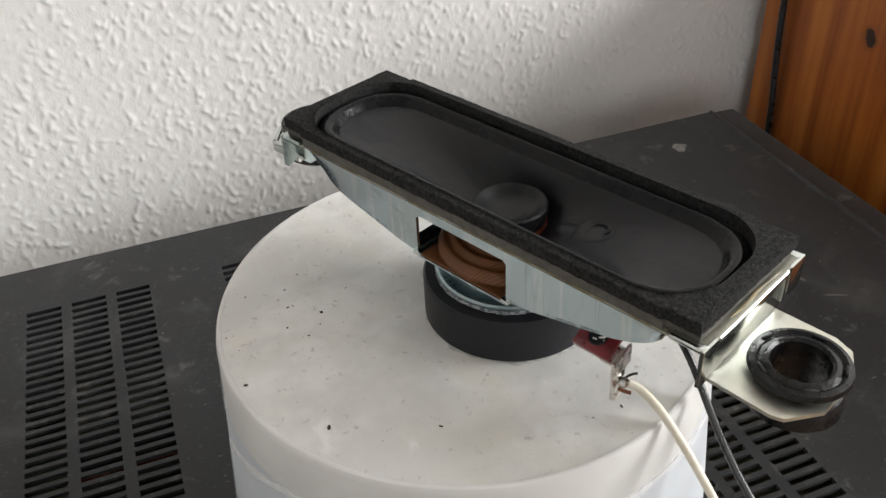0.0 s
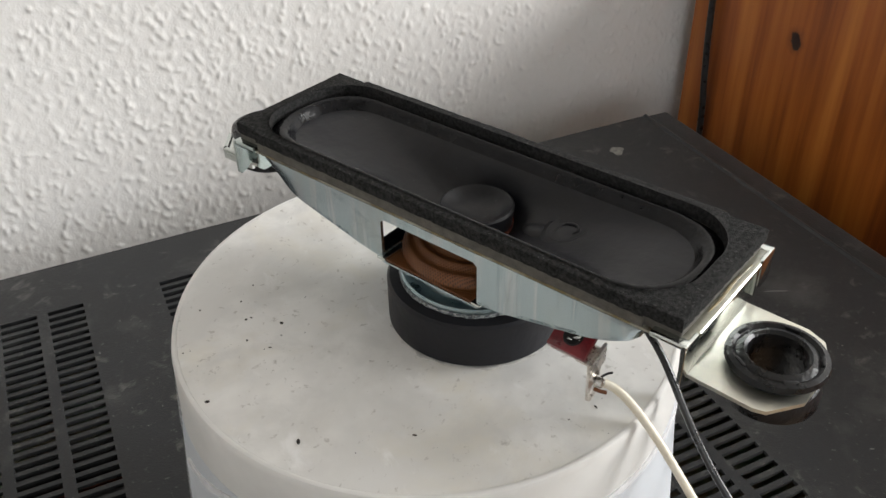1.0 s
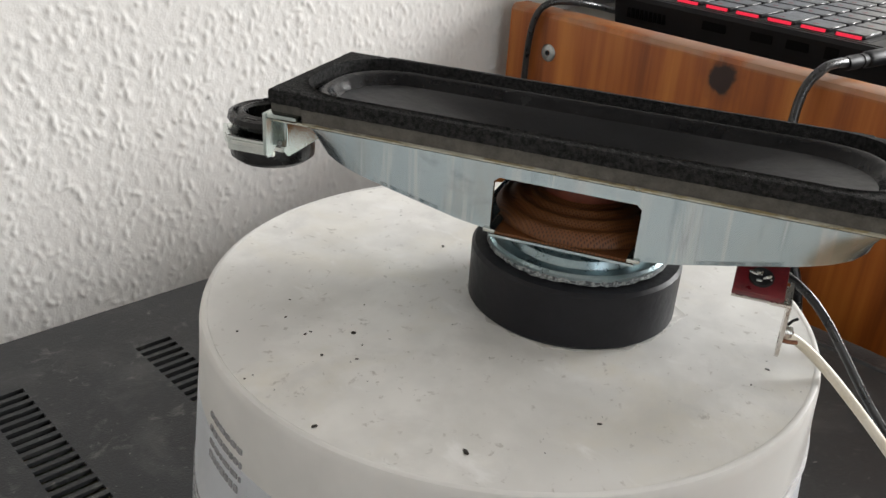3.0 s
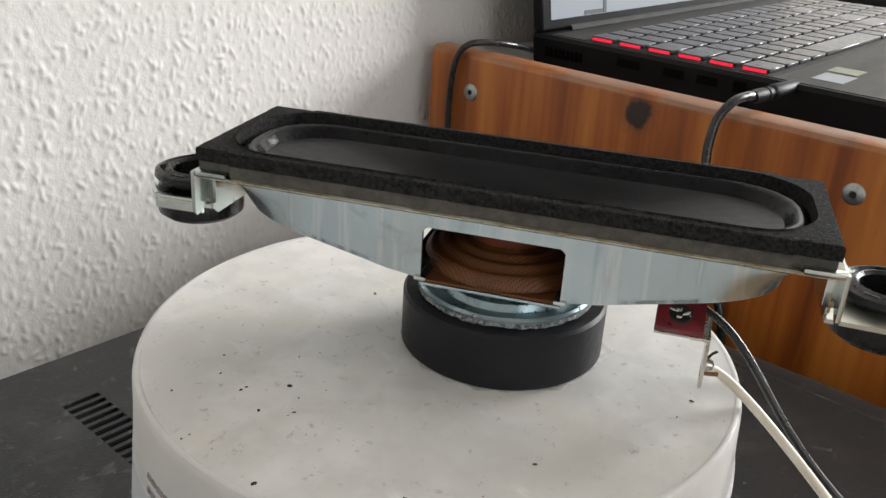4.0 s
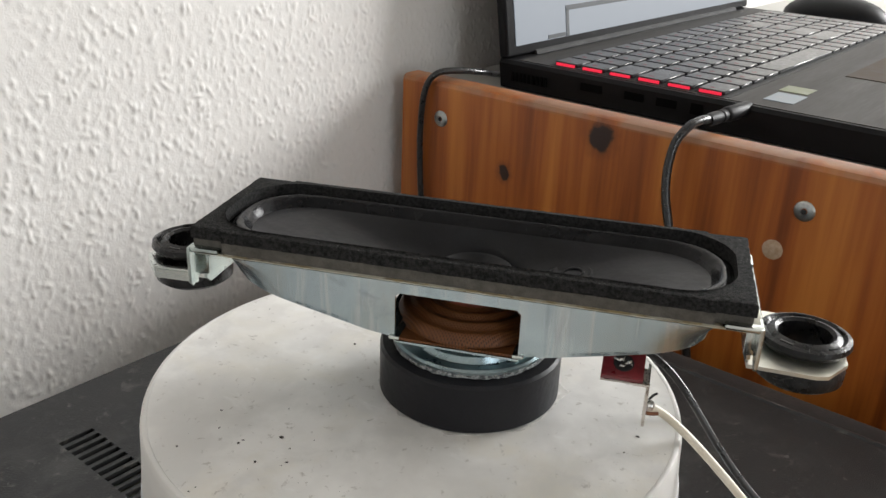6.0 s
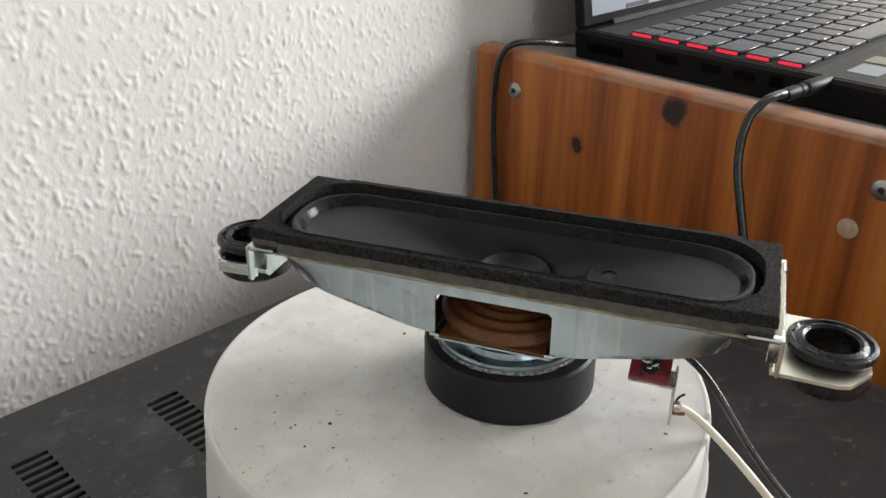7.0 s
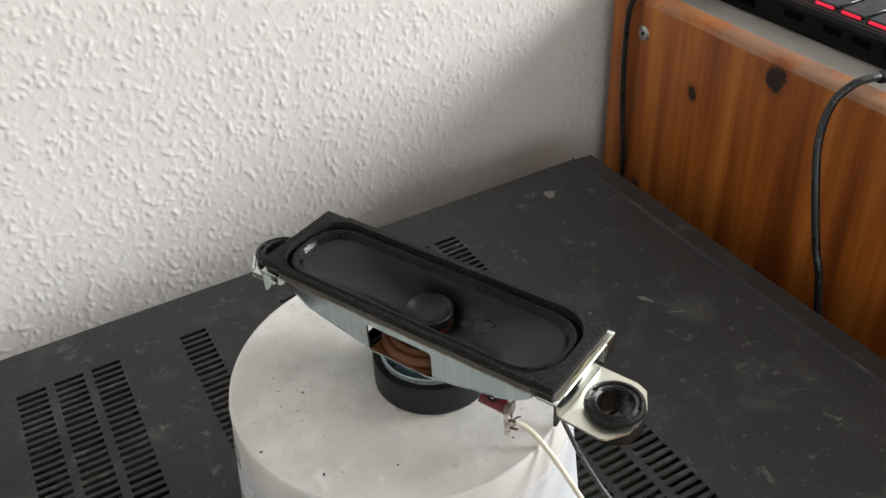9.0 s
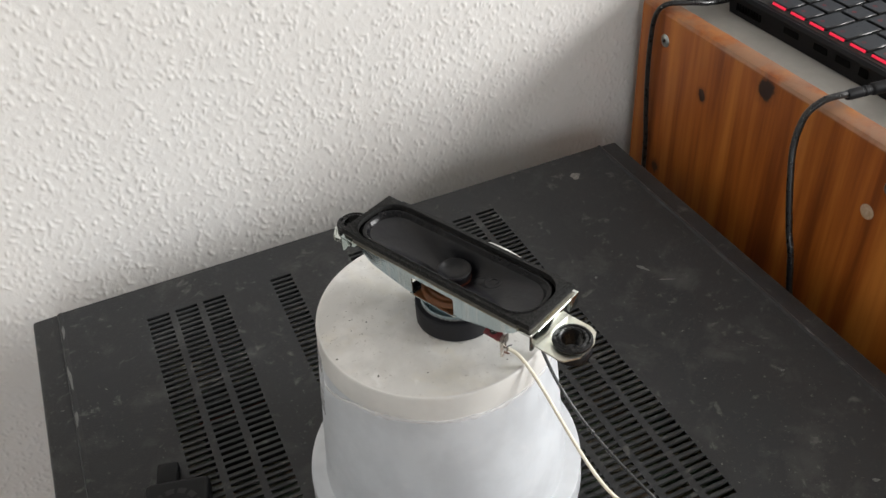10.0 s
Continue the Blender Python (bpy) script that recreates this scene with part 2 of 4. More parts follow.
M_SURROUND = material("black_glossy_rubber", (0.008, 0.008, 0.009), 0.21, dark=(0.004, 0.004, 0.005), scale=150, fine=900, bump=0.30, bump_scale=420, spec=0.19, rough_var=0.08)
patches(M_SURROUND, (0.035, 0.035, 0.035), 620, 0.62, 0.76, 0.5, 4, seed=1.9)
M_ZINC = material("zinc_plated_steel", (0.56, 0.66, 0.70), 0.22, 1.0, dark=(0.45, 0.56, 0.61), scale=70, fine=420, amount=1.1, stretch=(1, 1, 0.35), rough_var=0.03)
patches(M_ZINC, (0.50, 0.52, 0.50), 120, 0.55, 0.75, 0.6, 5, (1, 1, 0.3), seed=1.1)
patches(M_ZINC, (0.70, 0.74, 0.75), 420, 0.54, 0.66, 0.70, 3, (1, 0.1, 0.06), seed=4.4)
patches(M_ZINC, (0.24, 0.30, 0.34), 520, 0.58, 0.70, 0.32, 3, (1, 0.1, 0.08), seed=7.2)
patches(M_ZINC, (0.22, 0.27, 0.30), 150, 0.57, 0.69, 0.50, 7, (0.7, 1, 1), seed=9.4)
patches(M_ZINC, (0.62, 0.52, 0.52), 75, 0.60, 0.78, 0.5, 3, (1, 0.2, 0.1), seed=11.0)
M_LEDGE = material("dull_yellowed_zinc", (0.40, 0.40, 0.35), 0.42, 0.8, dark=(0.26, 0.25, 0.19), scale=300, fine=1400, amount=0.8)
M_ZINC_GREEN = material("greenish_zinc", (0.52, 0.585, 0.565), 0.20, 1.0, dark=(0.29, 0.34, 0.33), scale=180, fine=700, amount=0.9, rough_var=0.1)
M_ZINC_BRIGHT = material("bright_zinc", (0.70, 0.73, 0.70), 0.17, 1.0, dark=(0.50, 0.54, 0.52), scale=140, fine=700, amount=0.8, rough_var=0.07, bump=0.10, bump_scale=300)
M_PLATE = material("yellow_passivated_zinc", (0.74, 0.72, 0.62), 0.40, 1.0, dark=(0.56, 0.56, 0.52), scale=110, fine=700, amount=0.9, rough_var=0.1)
M_GLUE = material("amber_glue", (0.22, 0.17, 0.075), 0.36, dark=(0.09, 0.075, 0.05), scale=240, amount=0.5, coat=0.3)
patches(M_GLUE, (0.30, 0.29, 0.24), 160, 0.48, 0.58, 0.9, 4, seed=2.0)
M_GLUE_EDGE = material("yellowed_zinc_edge", (0.62, 0.62, 0.55), 0.32, 1.0, dark=(0.34, 0.31, 0.22), scale=200, amount=0.5)
# darker copy of the zinc: shade under the basket put into the colour
M_ZINC_SHADED = material("shaded_blue_zinc", (0.34, 0.42, 0.44), 0.30, 1.0, dark=(0.24, 0.31, 0.33), scale=160)
M_MAGNET = material("dark_ferrite", (0.015, 0.015, 0.018), 0.46, dark=(0.008, 0.008, 0.010), scale=90, fine=700, amount=0.9, bump=0.14, bump_scale=700, spec=0.24)
M_SPIDER = weave("brown_resin_cloth", (0.185, 0.068, 0.020), (0.050, 0.017, 0.006), 0.00042)
M_FORMER = material("red_brown_former", (0.17, 0.034, 0.013), 0.4, scale=300)
M_RUBBER = material("black_moulded_rubber", (0.009, 0.009, 0.010), 0.29, dark=(0.005, 0.005, 0.005), scale=220, fine=1200, bump=0.45, bump_scale=650, spec=0.32)
M_RED = material("dark_red_phenolic", (0.17, 0.012, 0.018), 0.32, dark=(0.10, 0.006, 0.010), scale=300, coat=0.2)
M_SOLDER = material("solder", (0.75, 0.74, 0.71), 0.25, 1.0, scale=700, bump=0.3, bump_scale=900)
M_TIN = material("tinned_brass", (0.78, 0.75, 0.72), 0.28, 1.0, dark=(0.60, 0.55, 0.50), scale=400)
M_COPPER = material("tarnished_copper", (0.22, 0.09, 0.045), 0.45, 0.6, scale=800)
M_WIRE_WHITE = material("ivory_insulation", (0.74, 0.69, 0.58), 0.42, dark=(0.66, 0.60, 0.48), scale=260)
M_WIRE_BLACK = material("black_insulation", (0.016, 0.016, 0.017), 0.30, scale=300)
M_DUST_PALE = material("grey_lint", (0.10, 0.10, 0.10), 0.9, scale=900)
M_CRUMB = material("dark_crumbs", (0.035, 0.028, 0.024), 0.8, scale=900)
M_CAP = material("faded_wood_filler", (0.43, 0.32, 0.23), 0.6, dark=(0.33, 0.22, 0.13), scale=500)
M_PINE = pine("oiled_pine")
M_DESK = material("white_laminate", (0.43, 0.425, 0.40), 0.5, dark=(0.37, 0.365, 0.34), scale=12, fine=120)
M_LAPTOP = material("black_laptop_plastic", (0.007, 0.007, 0.008), 0.46, scale=90, fine=900, bump=0.05, bump_scale=1500, spec=0.16)
M_DECK = material("dark_brushed_deck", (0.030, 0.027, 0.024), 0.62, 0.0, dark=(0.026, 0.024, 0.022), scale=60, fine=700, stretch=(0.08, 1, 1), spec=0.25)
M_PORT = material("black_socket", (0.003, 0.003, 0.003), 0.9, scale=300, spec=0.05)
M_KEY = material("black_keycap", (0.009, 0.009, 0.010), 0.32, scale=200, fine=1500, spec=0.50)
M_PAD = material("brown_touchpad", (0.050, 0.034, 0.022), 0.7, scale=120, spec=0.2)
M_SCREW = material("zinc_screw", (0.46, 0.48, 0.47), 0.40, 1.0, scale=600)
M_CARDBLUE = material("pale_blue_sticker", (0.16, 0.20, 0.23), 0.4, scale=200)
M_CARDGREEN = material("olive_sticker", (0.11, 0.13, 0.05), 0.4, scale=200)
G_RED = glow("red_backlight", (0.90, 0.03, 0.07), 0.95)
G_LEGEND = glow("red_legend", (0.60, 0.10, 0.12), 0.30)
G_SCREEN = glow("lit_screen", (0.46, 0.51, 0.58), 0.54)
G_SCREEN_BAR = glow("lit_screen_bar", (0.10, 0.11, 0.12), 0.5)


# ---- mesh helpers ----
def finish(name, bm, mat, parent=None, label="", sharp=38):
    bmesh.ops.recalc_face_normals(bm, faces=bm.faces)
    me = bpy.data.meshes.new(name)
    bm.to_mesh(me)
    bm.free()
    me.materials.append(mat)
    me.polygons.foreach_set("use_smooth", [True] * len(me.polygons))
    me.set_sharp_from_angle(angle=radians(sharp))
    ob = new(name, me)
    if parent is not None:
        ob.parent = parent
    if label:
        ob["label"] = label
    return ob


part = finish


def thing(name, m, label, category, group="", kind=""):
    ob = new(name)
    ob.empty_display_size = 0.02
    ob.matrix_world = m
    return tagged(ob, label, category, group, kind)


def add_box(bm, x0, x1, y0, y1, z0, z1, bevel=0.0, segments=2):
    made = bmesh.ops.create_cube(bm, size=1.0)["verts"]
    for v in made:
        v.co = Vector((x0 if v.co.x < 0 else x1, y0 if v.co.y < 0 else y1, z0 if v.co.z < 0 else z1))
    if bevel:
        edges = list({e for v in made for e in v.link_edges})
        bmesh.ops.bevel(bm, geom=edges, offset=bevel, segments=segments, profile=0.5, affect="EDGES")
    return bm


def box(x0, x1, y0, y1, z0, z1, bevel=0.0, segments=2):
    return add_box(bmesh.new(), x0, x1, y0, y1, z0, z1, bevel, segments)


def add_lathe(bm, profile, n=64, centre=(0, 0), closed=False):
    """profile: (radius, height) pairs; a radius of 0 closes the end."""
    rings = []
    for r, z in profile:
        if r < 1e-7:
            rings.append([bm.verts.new((centre[0], centre[1], z))])
        else:
            rings.append([bm.verts.new((centre[0] + r * math.cos(2 * math.pi * i / n), centre[1] + r * math.sin(2 * math.pi * i / n), z)) for i in range(n)])
    pairs = list(zip(rings, rings[1:])) + ([(rings[-1], rings[0])] if closed else [])
    for a, b in pairs:
        for i in range(n):
            j = (i + 1) % n
            if len(a) == 1 and len(b) == 1:
                continue
            if len(a) == 1:
                bm.faces.new((a[0], b[i], b[j]))
            elif len(b) == 1:
                bm.faces.new((a[i], a[j], b[0]))
            else:
                bm.faces.new((a[i], a[j], b[j], b[i]))
    return bm


def lathe(profile, n=64, centre=(0, 0), closed=False):
    return add_lathe(bmesh.new(), profile, n, centre, closed)


def add_prism(bm, loops, h0, h1, place):
    """A slab between h0 and h1 with the outline loops[0] and the holes loops[1:]; place(a, b, h) gives the point."""
    low, high, edges = [], [], []
    for loop in loops:
        low.append([bm.verts.new(place(a, b, h0)) for a, b in loop])
        high.append([bm.verts.new(place(a, b, h1)) for a, b in loop])
    for side in (low, high):
        edges = []
        for ring in side:
            edges += [bm.edges.new((ring[i], ring[(i + 1) % len(ring)])) for i in range(len(ring))]
        bmesh.ops.triangle_fill(bm, use_beauty=True, edges=edges)
    for a, b in zip(low, high):
        for i in range(len(a)):
            j = (i + 1) % len(a)
            bm.faces.new((a[i], a[j], b[j], b[i]))
    return bm


def prism(loops, h0, h1, place=lambda a, b, h: (a, b, h)):
    return add_prism(bmesh.new(), loops, h0, h1, place)


def rounded(hx, hy, r, n=10, centre=(0, 0)):
    """A rounded rectangle, from its right end round to the left."""
    out = []
    for cx, cy, start in ((hx - r, hy - r, 0), (-hx + r, hy - r, 90), (-hx + r, -hy + r, 180), (hx - r, -hy + r, 270)):
        out += [(centre[0] + cx + r * math.cos(radians(start + 90 * i / n)), centre[1] + cy + r * math.sin(radians(start + 90 * i / n))) for i in range(n + 1)]
    return out


def even(loop, n, start=0.0):
    """The closed loop again as n points at equal steps of angle round its middle."""
    pts = np.array(loop)
    ang = np.unwrap(np.arctan2(pts[:, 1], pts[:, 0]))
    order = np.argsort(np.mod(ang, 2 * np.pi))
    a, p = np.mod(ang, 2 * np.pi)[order], pts[order]
    a, p = np.r_[a - 2 * np.pi, a, a + 2 * np.pi], np.r_[p, p, p]
    want = start + 2 * np.pi * np.arange(n) / n
    return np.c_[np.interp(want, a, p[:, 0]), np.interp(want, a, p[:, 1])]


def smooth_path(points, steps=10):
    """Points of a Catmull-Rom curve through the given points."""
    p = [Vector(q) for q in points]
    p = [2 * p[0] - p[1]] + p + [2 * p[-1] - p[-2]]
    out = []
    for i in range(1, len(p) - 2):
        for k in range(steps):
            t = k / steps
            out.append(0.5 * (2 * p[i] + (p[i + 1] - p[i - 1]) * t + (2 * p[i - 1] - 5 * p[i] + 4 * p[i + 1] - p[i + 2]) * t * t + (3 * p[i] - p[i - 1] - 3 * p[i + 1] + p[i + 2]) * t ** 3))
    return out + [p[-2]]


def add_tube(bm, path, radius, n=12):
    side, rings = None, []
    for i, q in enumerate(path):
        way = (path[min(i + 1, len(path) - 1)] - path[max(i - 1, 0)]).normalized()
        side = way.orthogonal() if side is None else side - way * side.dot(way)
        side.normalize()
        up = way.cross(side)
        r = radius(i / (len(path) - 1)) if callable(radius) else radius
        rings.append([bm.verts.new(q + r * (math.cos(2 * math.pi * k / n) * side + math.sin(2 * math.pi * k / n) * up)) for k in range(n)])
    for a, b in zip(rings, rings[1:]):
        for k in range(n):
            bm.faces.new((a[k], a[(k + 1) % n], b[(k + 1) % n], b[k]))
    bm.faces.new(rings[0]), bm.faces.new(rings[-1])
    return bm


def tube(path, radius, n=12):
    return add_tube(bmesh.new(), path, radius, n)


# ---- the room ----
WALL_Y, FLOOR_Z, CEIL_Z = 0.055, -0.80, 1.70


def woodchip_wall():
    """The wallpapered wall near the shelf: paper over wood chips, as real relief."""
    x0, x1, z0, z1, step = -0.56, 0.24, -0.26, 0.24, 0.0008
    nx, nz = int((x1 - x0) / step) + 1, int((z1 - z0) / step) + 1
    rng = np.random.default_rng(7)
    height = np.zeros((nz, nx))
    count = int((x1 - x0) * (z1 - z0) / 0.0000128)
    for _ in range(count):
        cx, cz = rng.uniform(0, nx), rng.uniform(0, nz)
        long, wide = rng.uniform(1.0, 3.1), rng.uniform(0.8, 1.6)
        turn, rise = rng.normal(math.pi / 2 + 0.30, 0.55), (0.10 + 0.90 * rng.uniform(0, 1) ** 2.2) * 0.00080
        i0, i1, j0, j1 = max(0, int(cz - 9)), min(nz, int(cz + 10)), max(0, int(cx - 9)), min(nx, int(cx + 10))
        jj, ii = np.meshgrid(np.arange(j0, j1) - cx, np.arange(i0, i1) - cz)
        a, b = jj * math.cos(turn) + ii * math.sin(turn), -jj * math.sin(turn) + ii * math.cos(turn)
        d = (a / long) ** 2 + (b / wide) ** 2
        patch = rise * np.exp(-d ** 1.25 * 0.75)
        height[i0:i1, j0:j1] = np.maximum(height[i0:i1, j0:j1], patch) * 0.75 + (height[i0:i1, j0:j1] + patch) * 0.25
    rough = rng.normal(0, 1, (nz, nx))
    for _ in range(2):
        rough = (rough + np.roll(rough, 1, 0) + np.roll(rough, -1, 0) + np.roll(rough, 1, 1) + np.roll(rough, -1, 1)) / 5
    height += rough * 0.00006
    fade = np.minimum.reduce([np.minimum(1, np.arange(nx) / 6)[None, :] * np.ones((nz, 1)), np.minimum(1, np.arange(nx)[::-1] / 6)[None, :] * np.ones((nz, 1)),
                              np.minimum(1, np.arange(nz) / 6)[:, None] * np.ones((1, nx)), np.minimum(1, np.arange(nz)[::-1] / 6)[:, None] * np.ones((1, nx))])
    xs, zs = np.meshgrid(x0 + step * np.arange(nx), z0 + step * np.arange(nz))
    ys = WALL_Y + 0.0008 - height * fade
    verts = np.c_[xs.ravel(), ys.ravel(), zs.ravel()]
    k = (np.arange(nz - 1)[:, None] * nx + np.arange(nx - 1)[None, :]).ravel()
    faces = np.c_[k, k + 1, k + nx + 1, k + nx]
    me = bpy.data.meshes.new("wall_north")
    me.from_pydata(verts, [], faces.tolist())
    me.polygons.foreach_set("use_smooth", [True] * len(me.polygons))
    # the plain rest of the wall round the relief, with its thickness
    bm = bmesh.new()
    bm.from_mesh(me)
    add_prism(bm, [[(-1.7, FLOOR_Z), (2.2, FLOOR_Z), (2.2, CEIL_Z), (-1.7, CEIL_Z)], [(x0, z0), (x1, z0), (x1, z1), (x0, z1)]], WALL_Y + 0.0008, WALL_Y + 0.15, lambda a, b, h: (a, h, b))
    bm.to_mesh(me)
    bm.free()
    me.materials.append(M_WALL)
    return new("wall_north", me)


tagged(woodchip_wall(), "white painted woodchip wallpaper with coarse raised chips", "wall", kind="structure")
tagged(finish("floor", box(-1.7, 2.2, -2.7, WALL_Y + 0.15, FLOOR_Z - 0.1, FLOOR_Z), M_FLOOR), "brown wooden floor of the room", "floor", kind="structure")
tagged(finish("ceiling", box(-1.7, 2.2, -2.7, WALL_Y + 0.15, CEIL_Z, CEIL_Z + 0.1), M_ROOM), "plain white room ceiling", "ceiling", kind="structure")
tagged(finish("wall_west", box(-1.8, -1.7, -2.7, WALL_Y + 0.15, FLOOR_Z, CEIL_Z), M_ROOM), "plain white side wall of the room", "wall", kind="structure")
tagged(finish("wall_east", prism([[(-2.7, FLOOR_Z), (WALL_Y + 0.15, FLOOR_Z), (WALL_Y + 0.15, CEIL_Z), (-2.7, CEIL_Z)], [(-1.88, 0.38), (-0.52, 0.38), (-0.52, 1.42), (-1.88, 1.42)]], 2.2, 2.35, lambda a, b, h: (h, a, b)), M_ROOM),
       "white wall with the daylight window opening", "wall", kind="structure")
# unseen wall, its opening invented to go with the fill lamp
tagged(finish("wall_south", prism([[(-1.7, FLOOR_Z), (2.2, FLOOR_Z), (2.2, CEIL_Z), (-1.7, CEIL_Z)], [(-1.5, 0.2), (-0.3, 0.2), (-0.3, 1.3), (-1.5, 1.3)]], -2.85, -2.7, lambda a, b, h: (a, h, b)), M_ROOM),
       "white wall with an added opening for the fill lamp", "wall", kind="structure")

# ---- furniture ----
def pine_panel():
    unit = thing("side_panel", pose(0, 0, 0), "oiled pine side panel of a desk with knots and screws", "panel")
    x0, x1, y0, y1, top = 0.0463, 0.0612, -0.62, 0.0442, 0.0885
    loop = [(x0, FLOOR_Z), (x1, FLOOR_Z), (x1, top - 0.001), (x1 - 0.001, top), (x0 + 0.0032, top), (x0 + 0.0012, top - 0.0009), (x0, top - 0.0032)]
    part("board", prism([loop], y0, y1, lambda a, b, h: (a, h, b)), M_PINE, unit, sharp=25)
    for y, z in ((0.0135, 0.0660), (-0.2036, 0.0654)):
        bm = bmesh.new()
        prof = [(0, -0.0012), (0.0012, -0.0010), (0.0017, 0.0010), (0.0040, 0.0008), (0.0048, 0.0003), (0.0050, 0.0), (0.0050, -0.001)]
        add_lathe(bm, prof, 28)
        bm.transform(pose(x0, y, z, 0, -90, 0))
        screw = part("screw", bm, M_SCREW, unit, "countersunk zinc screw")
        # black disc stands in for the shade inside the zinc socket
        bm = lathe([(0, 0.00105), (0.0010, 0.00105), (0.0013, 0.00125), (0.0013, 0.0008)], 6)
        bm.transform(pose(x0, y, z, 0, -90, 0))
        part("recess", bm, M_INSIDE, screw, "black disc for the shade in the hexagonal recess")
    bm = lathe([(0, 0.0002), (0.0046, 0.0002), (0.0050, 0.0)], 24)
    bm.transform(pose(x0 - 0.0001, -0.1928, 0.0430, 0, -90, 0))
    part("plug_cap", bm, M_CAP, unit, "pale round cover cap")
    return unit


pine_panel()
desk = thing("desk", pose(0, 0, 0), "white laminate desk top carrying the laptop", "desk")
part("desktop", box(0.0615, 1.25, -0.62, WALL_Y - 0.002, 0.0540, 0.0780, 0.001), M_DESK, desk)
for x, y in ((0.09, -0.58), (1.2, -0.58), (0.09, 0.0), (1.2, 0.0)):
    part("leg", box(x, x + 0.04, y, y + 0.04, FLOOR_Z, 0.0538, 0.002), M_DESK, desk)

stand = thing("low_cabinet", pose(0, 0, 0), "dark low cabinet under the amplifier", "cabinet")
part("carcass", box(-0.425, -0.005, -0.36, -0.01, FLOOR_Z, -0.152, 0.003), M_INSIDE, stand)


# ---- amplifier ----
COLUMNS = (-0.3635, -0.3459, -0.3282, -0.2840, -0.2300, -0.1885, -0.1710, -0.1535, -0.1358)
SLOT_W, ROW0, ROW_STEP, ROWS_N, SLOT_H = 0.0137, -0.0318, 0.00441, 60, 0.0025


def amplifier():
    amp = thing("amplifier", pose(0, 0, 0), "dusty dark grey amplifier with rows of cooling slots", "amplifier")
    # top sheet with its slots punched through
    xs = sorted([-0.4110, -0.0172] + [c for x in COLUMNS for c in (x, x + SLOT_W)])
    ys = sorted([0.0, -0.345] + [y for i in range(ROWS_N) for y in (ROW0 - i * ROW_STEP, ROW0 - i * ROW_STEP - SLOT_H)])
    starts, rows = {round(c, 5) for c in COLUMNS}, {round(ROW0 - i * ROW_STEP - SLOT_H, 5) for i in range(ROWS_N)}
    bm = bmesh.new()
    grid = [[bm.verts.new((x, y, 0)) for x in xs] for y in ys]
    for j in range(len(ys) - 1):
        for i in range(len(xs) - 1):
            a, b, c, d = grid[j][i], grid[j][i + 1], grid[j + 1][i + 1], grid[j + 1][i]
            if round(xs[i], 5) in starts and round(ys[j], 5) in rows:
                low = [bm.verts.new((v.co.x, v.co.y, -0.0014)) for v in (a, b, c, d)]
                top = (a, b, c, d)
                for k in range(4):
                    bm.faces.new((top[k], top[(k + 1) % 4], low[(k + 1) % 4], low[k]))
            else:
                bm.faces.new((a, b, c, d))
    for side, edge in ((-1, -0.4110), (1, -0.0172)):
        out = -0.430 if side < 0 else 0.0
        rise = 0.00085 if side > 0 else 0.00035
        prof = [(edge, 0.0), (edge + side * 0.0007, rise * 0.65), (edge + side * 0.0014, rise), (edge + side * 0.0021, rise * 0.85), (edge + side * 0.0029, rise * 0.1), (edge + side * 0.0036, -0.0009), (out - side * 0.0022, -0.0012), (out - side * 0.0007, -0.0018), (out, -0.0032), (out, -0.120)]
        rings = [[bm.verts.new((x, y, z)) for x, z in prof] for y in (0.0, -0.345)]
        for k in range(len(prof) - 1):
            bm.faces.new((rings[0][k], rings[0][k + 1], rings[1][k + 1], rings[1][k]))
    part("cover", bm, M_AMP, amp, sharp=30)
    part("back_plate", box(-0.4285, -0.0015, -0.0030, -0.0008, -0.1200, -0.0018), M_AMP, amp)
    part("front_plate", box(-0.4300, 0.0, -0.3560, -0.3452, -0.1200, -0.0005, 0.001), M_AMP, amp)
    part("bottom_plate", box(-0.4285, -0.0015, -0.3450, -0.0032, -0.1230, -0.1205), M_INSIDE, amp)
    part("circuit_board", box(-0.385, -0.03, -0.31, -0.012, -0.0460, -0.0440), M_PCB, amp, "green circuit board below the slots")
    for k in range(9):
        x, y = -0.365 + 0.030 * (k % 5) + 0.01 * (k // 5), -0.06 - 0.033 * k % 0.2
        r = 0.006 + 0.002 * (k % 3)
        part("capacitor", lathe([(0, -0.044), (r, -0.044), (r, -0.018), (r - 0.001, -0.017), (0, -0.017)], 16, (x, y)), M_INSIDE, amp)
    for k in range(7):
        y = -0.10 - 0.006 * k
        part("heat_sink_fin", box(-0.352, -0.300, y - 0.0008, y + 0.0008, -0.0440, -0.012), M_FORMER if k == 3 else M_INSIDE, amp)
    for x, y in ((-0.40, -0.03), (-0.03, -0.03), (-0.40, -0.32), (-0.03, -0.32)):
        part("foot", lathe([(0, -0.152), (0.014, -0.152), (0.016, -0.1232), (0, -0.1232)], 24, (x, y)), M_INSIDE, amp)
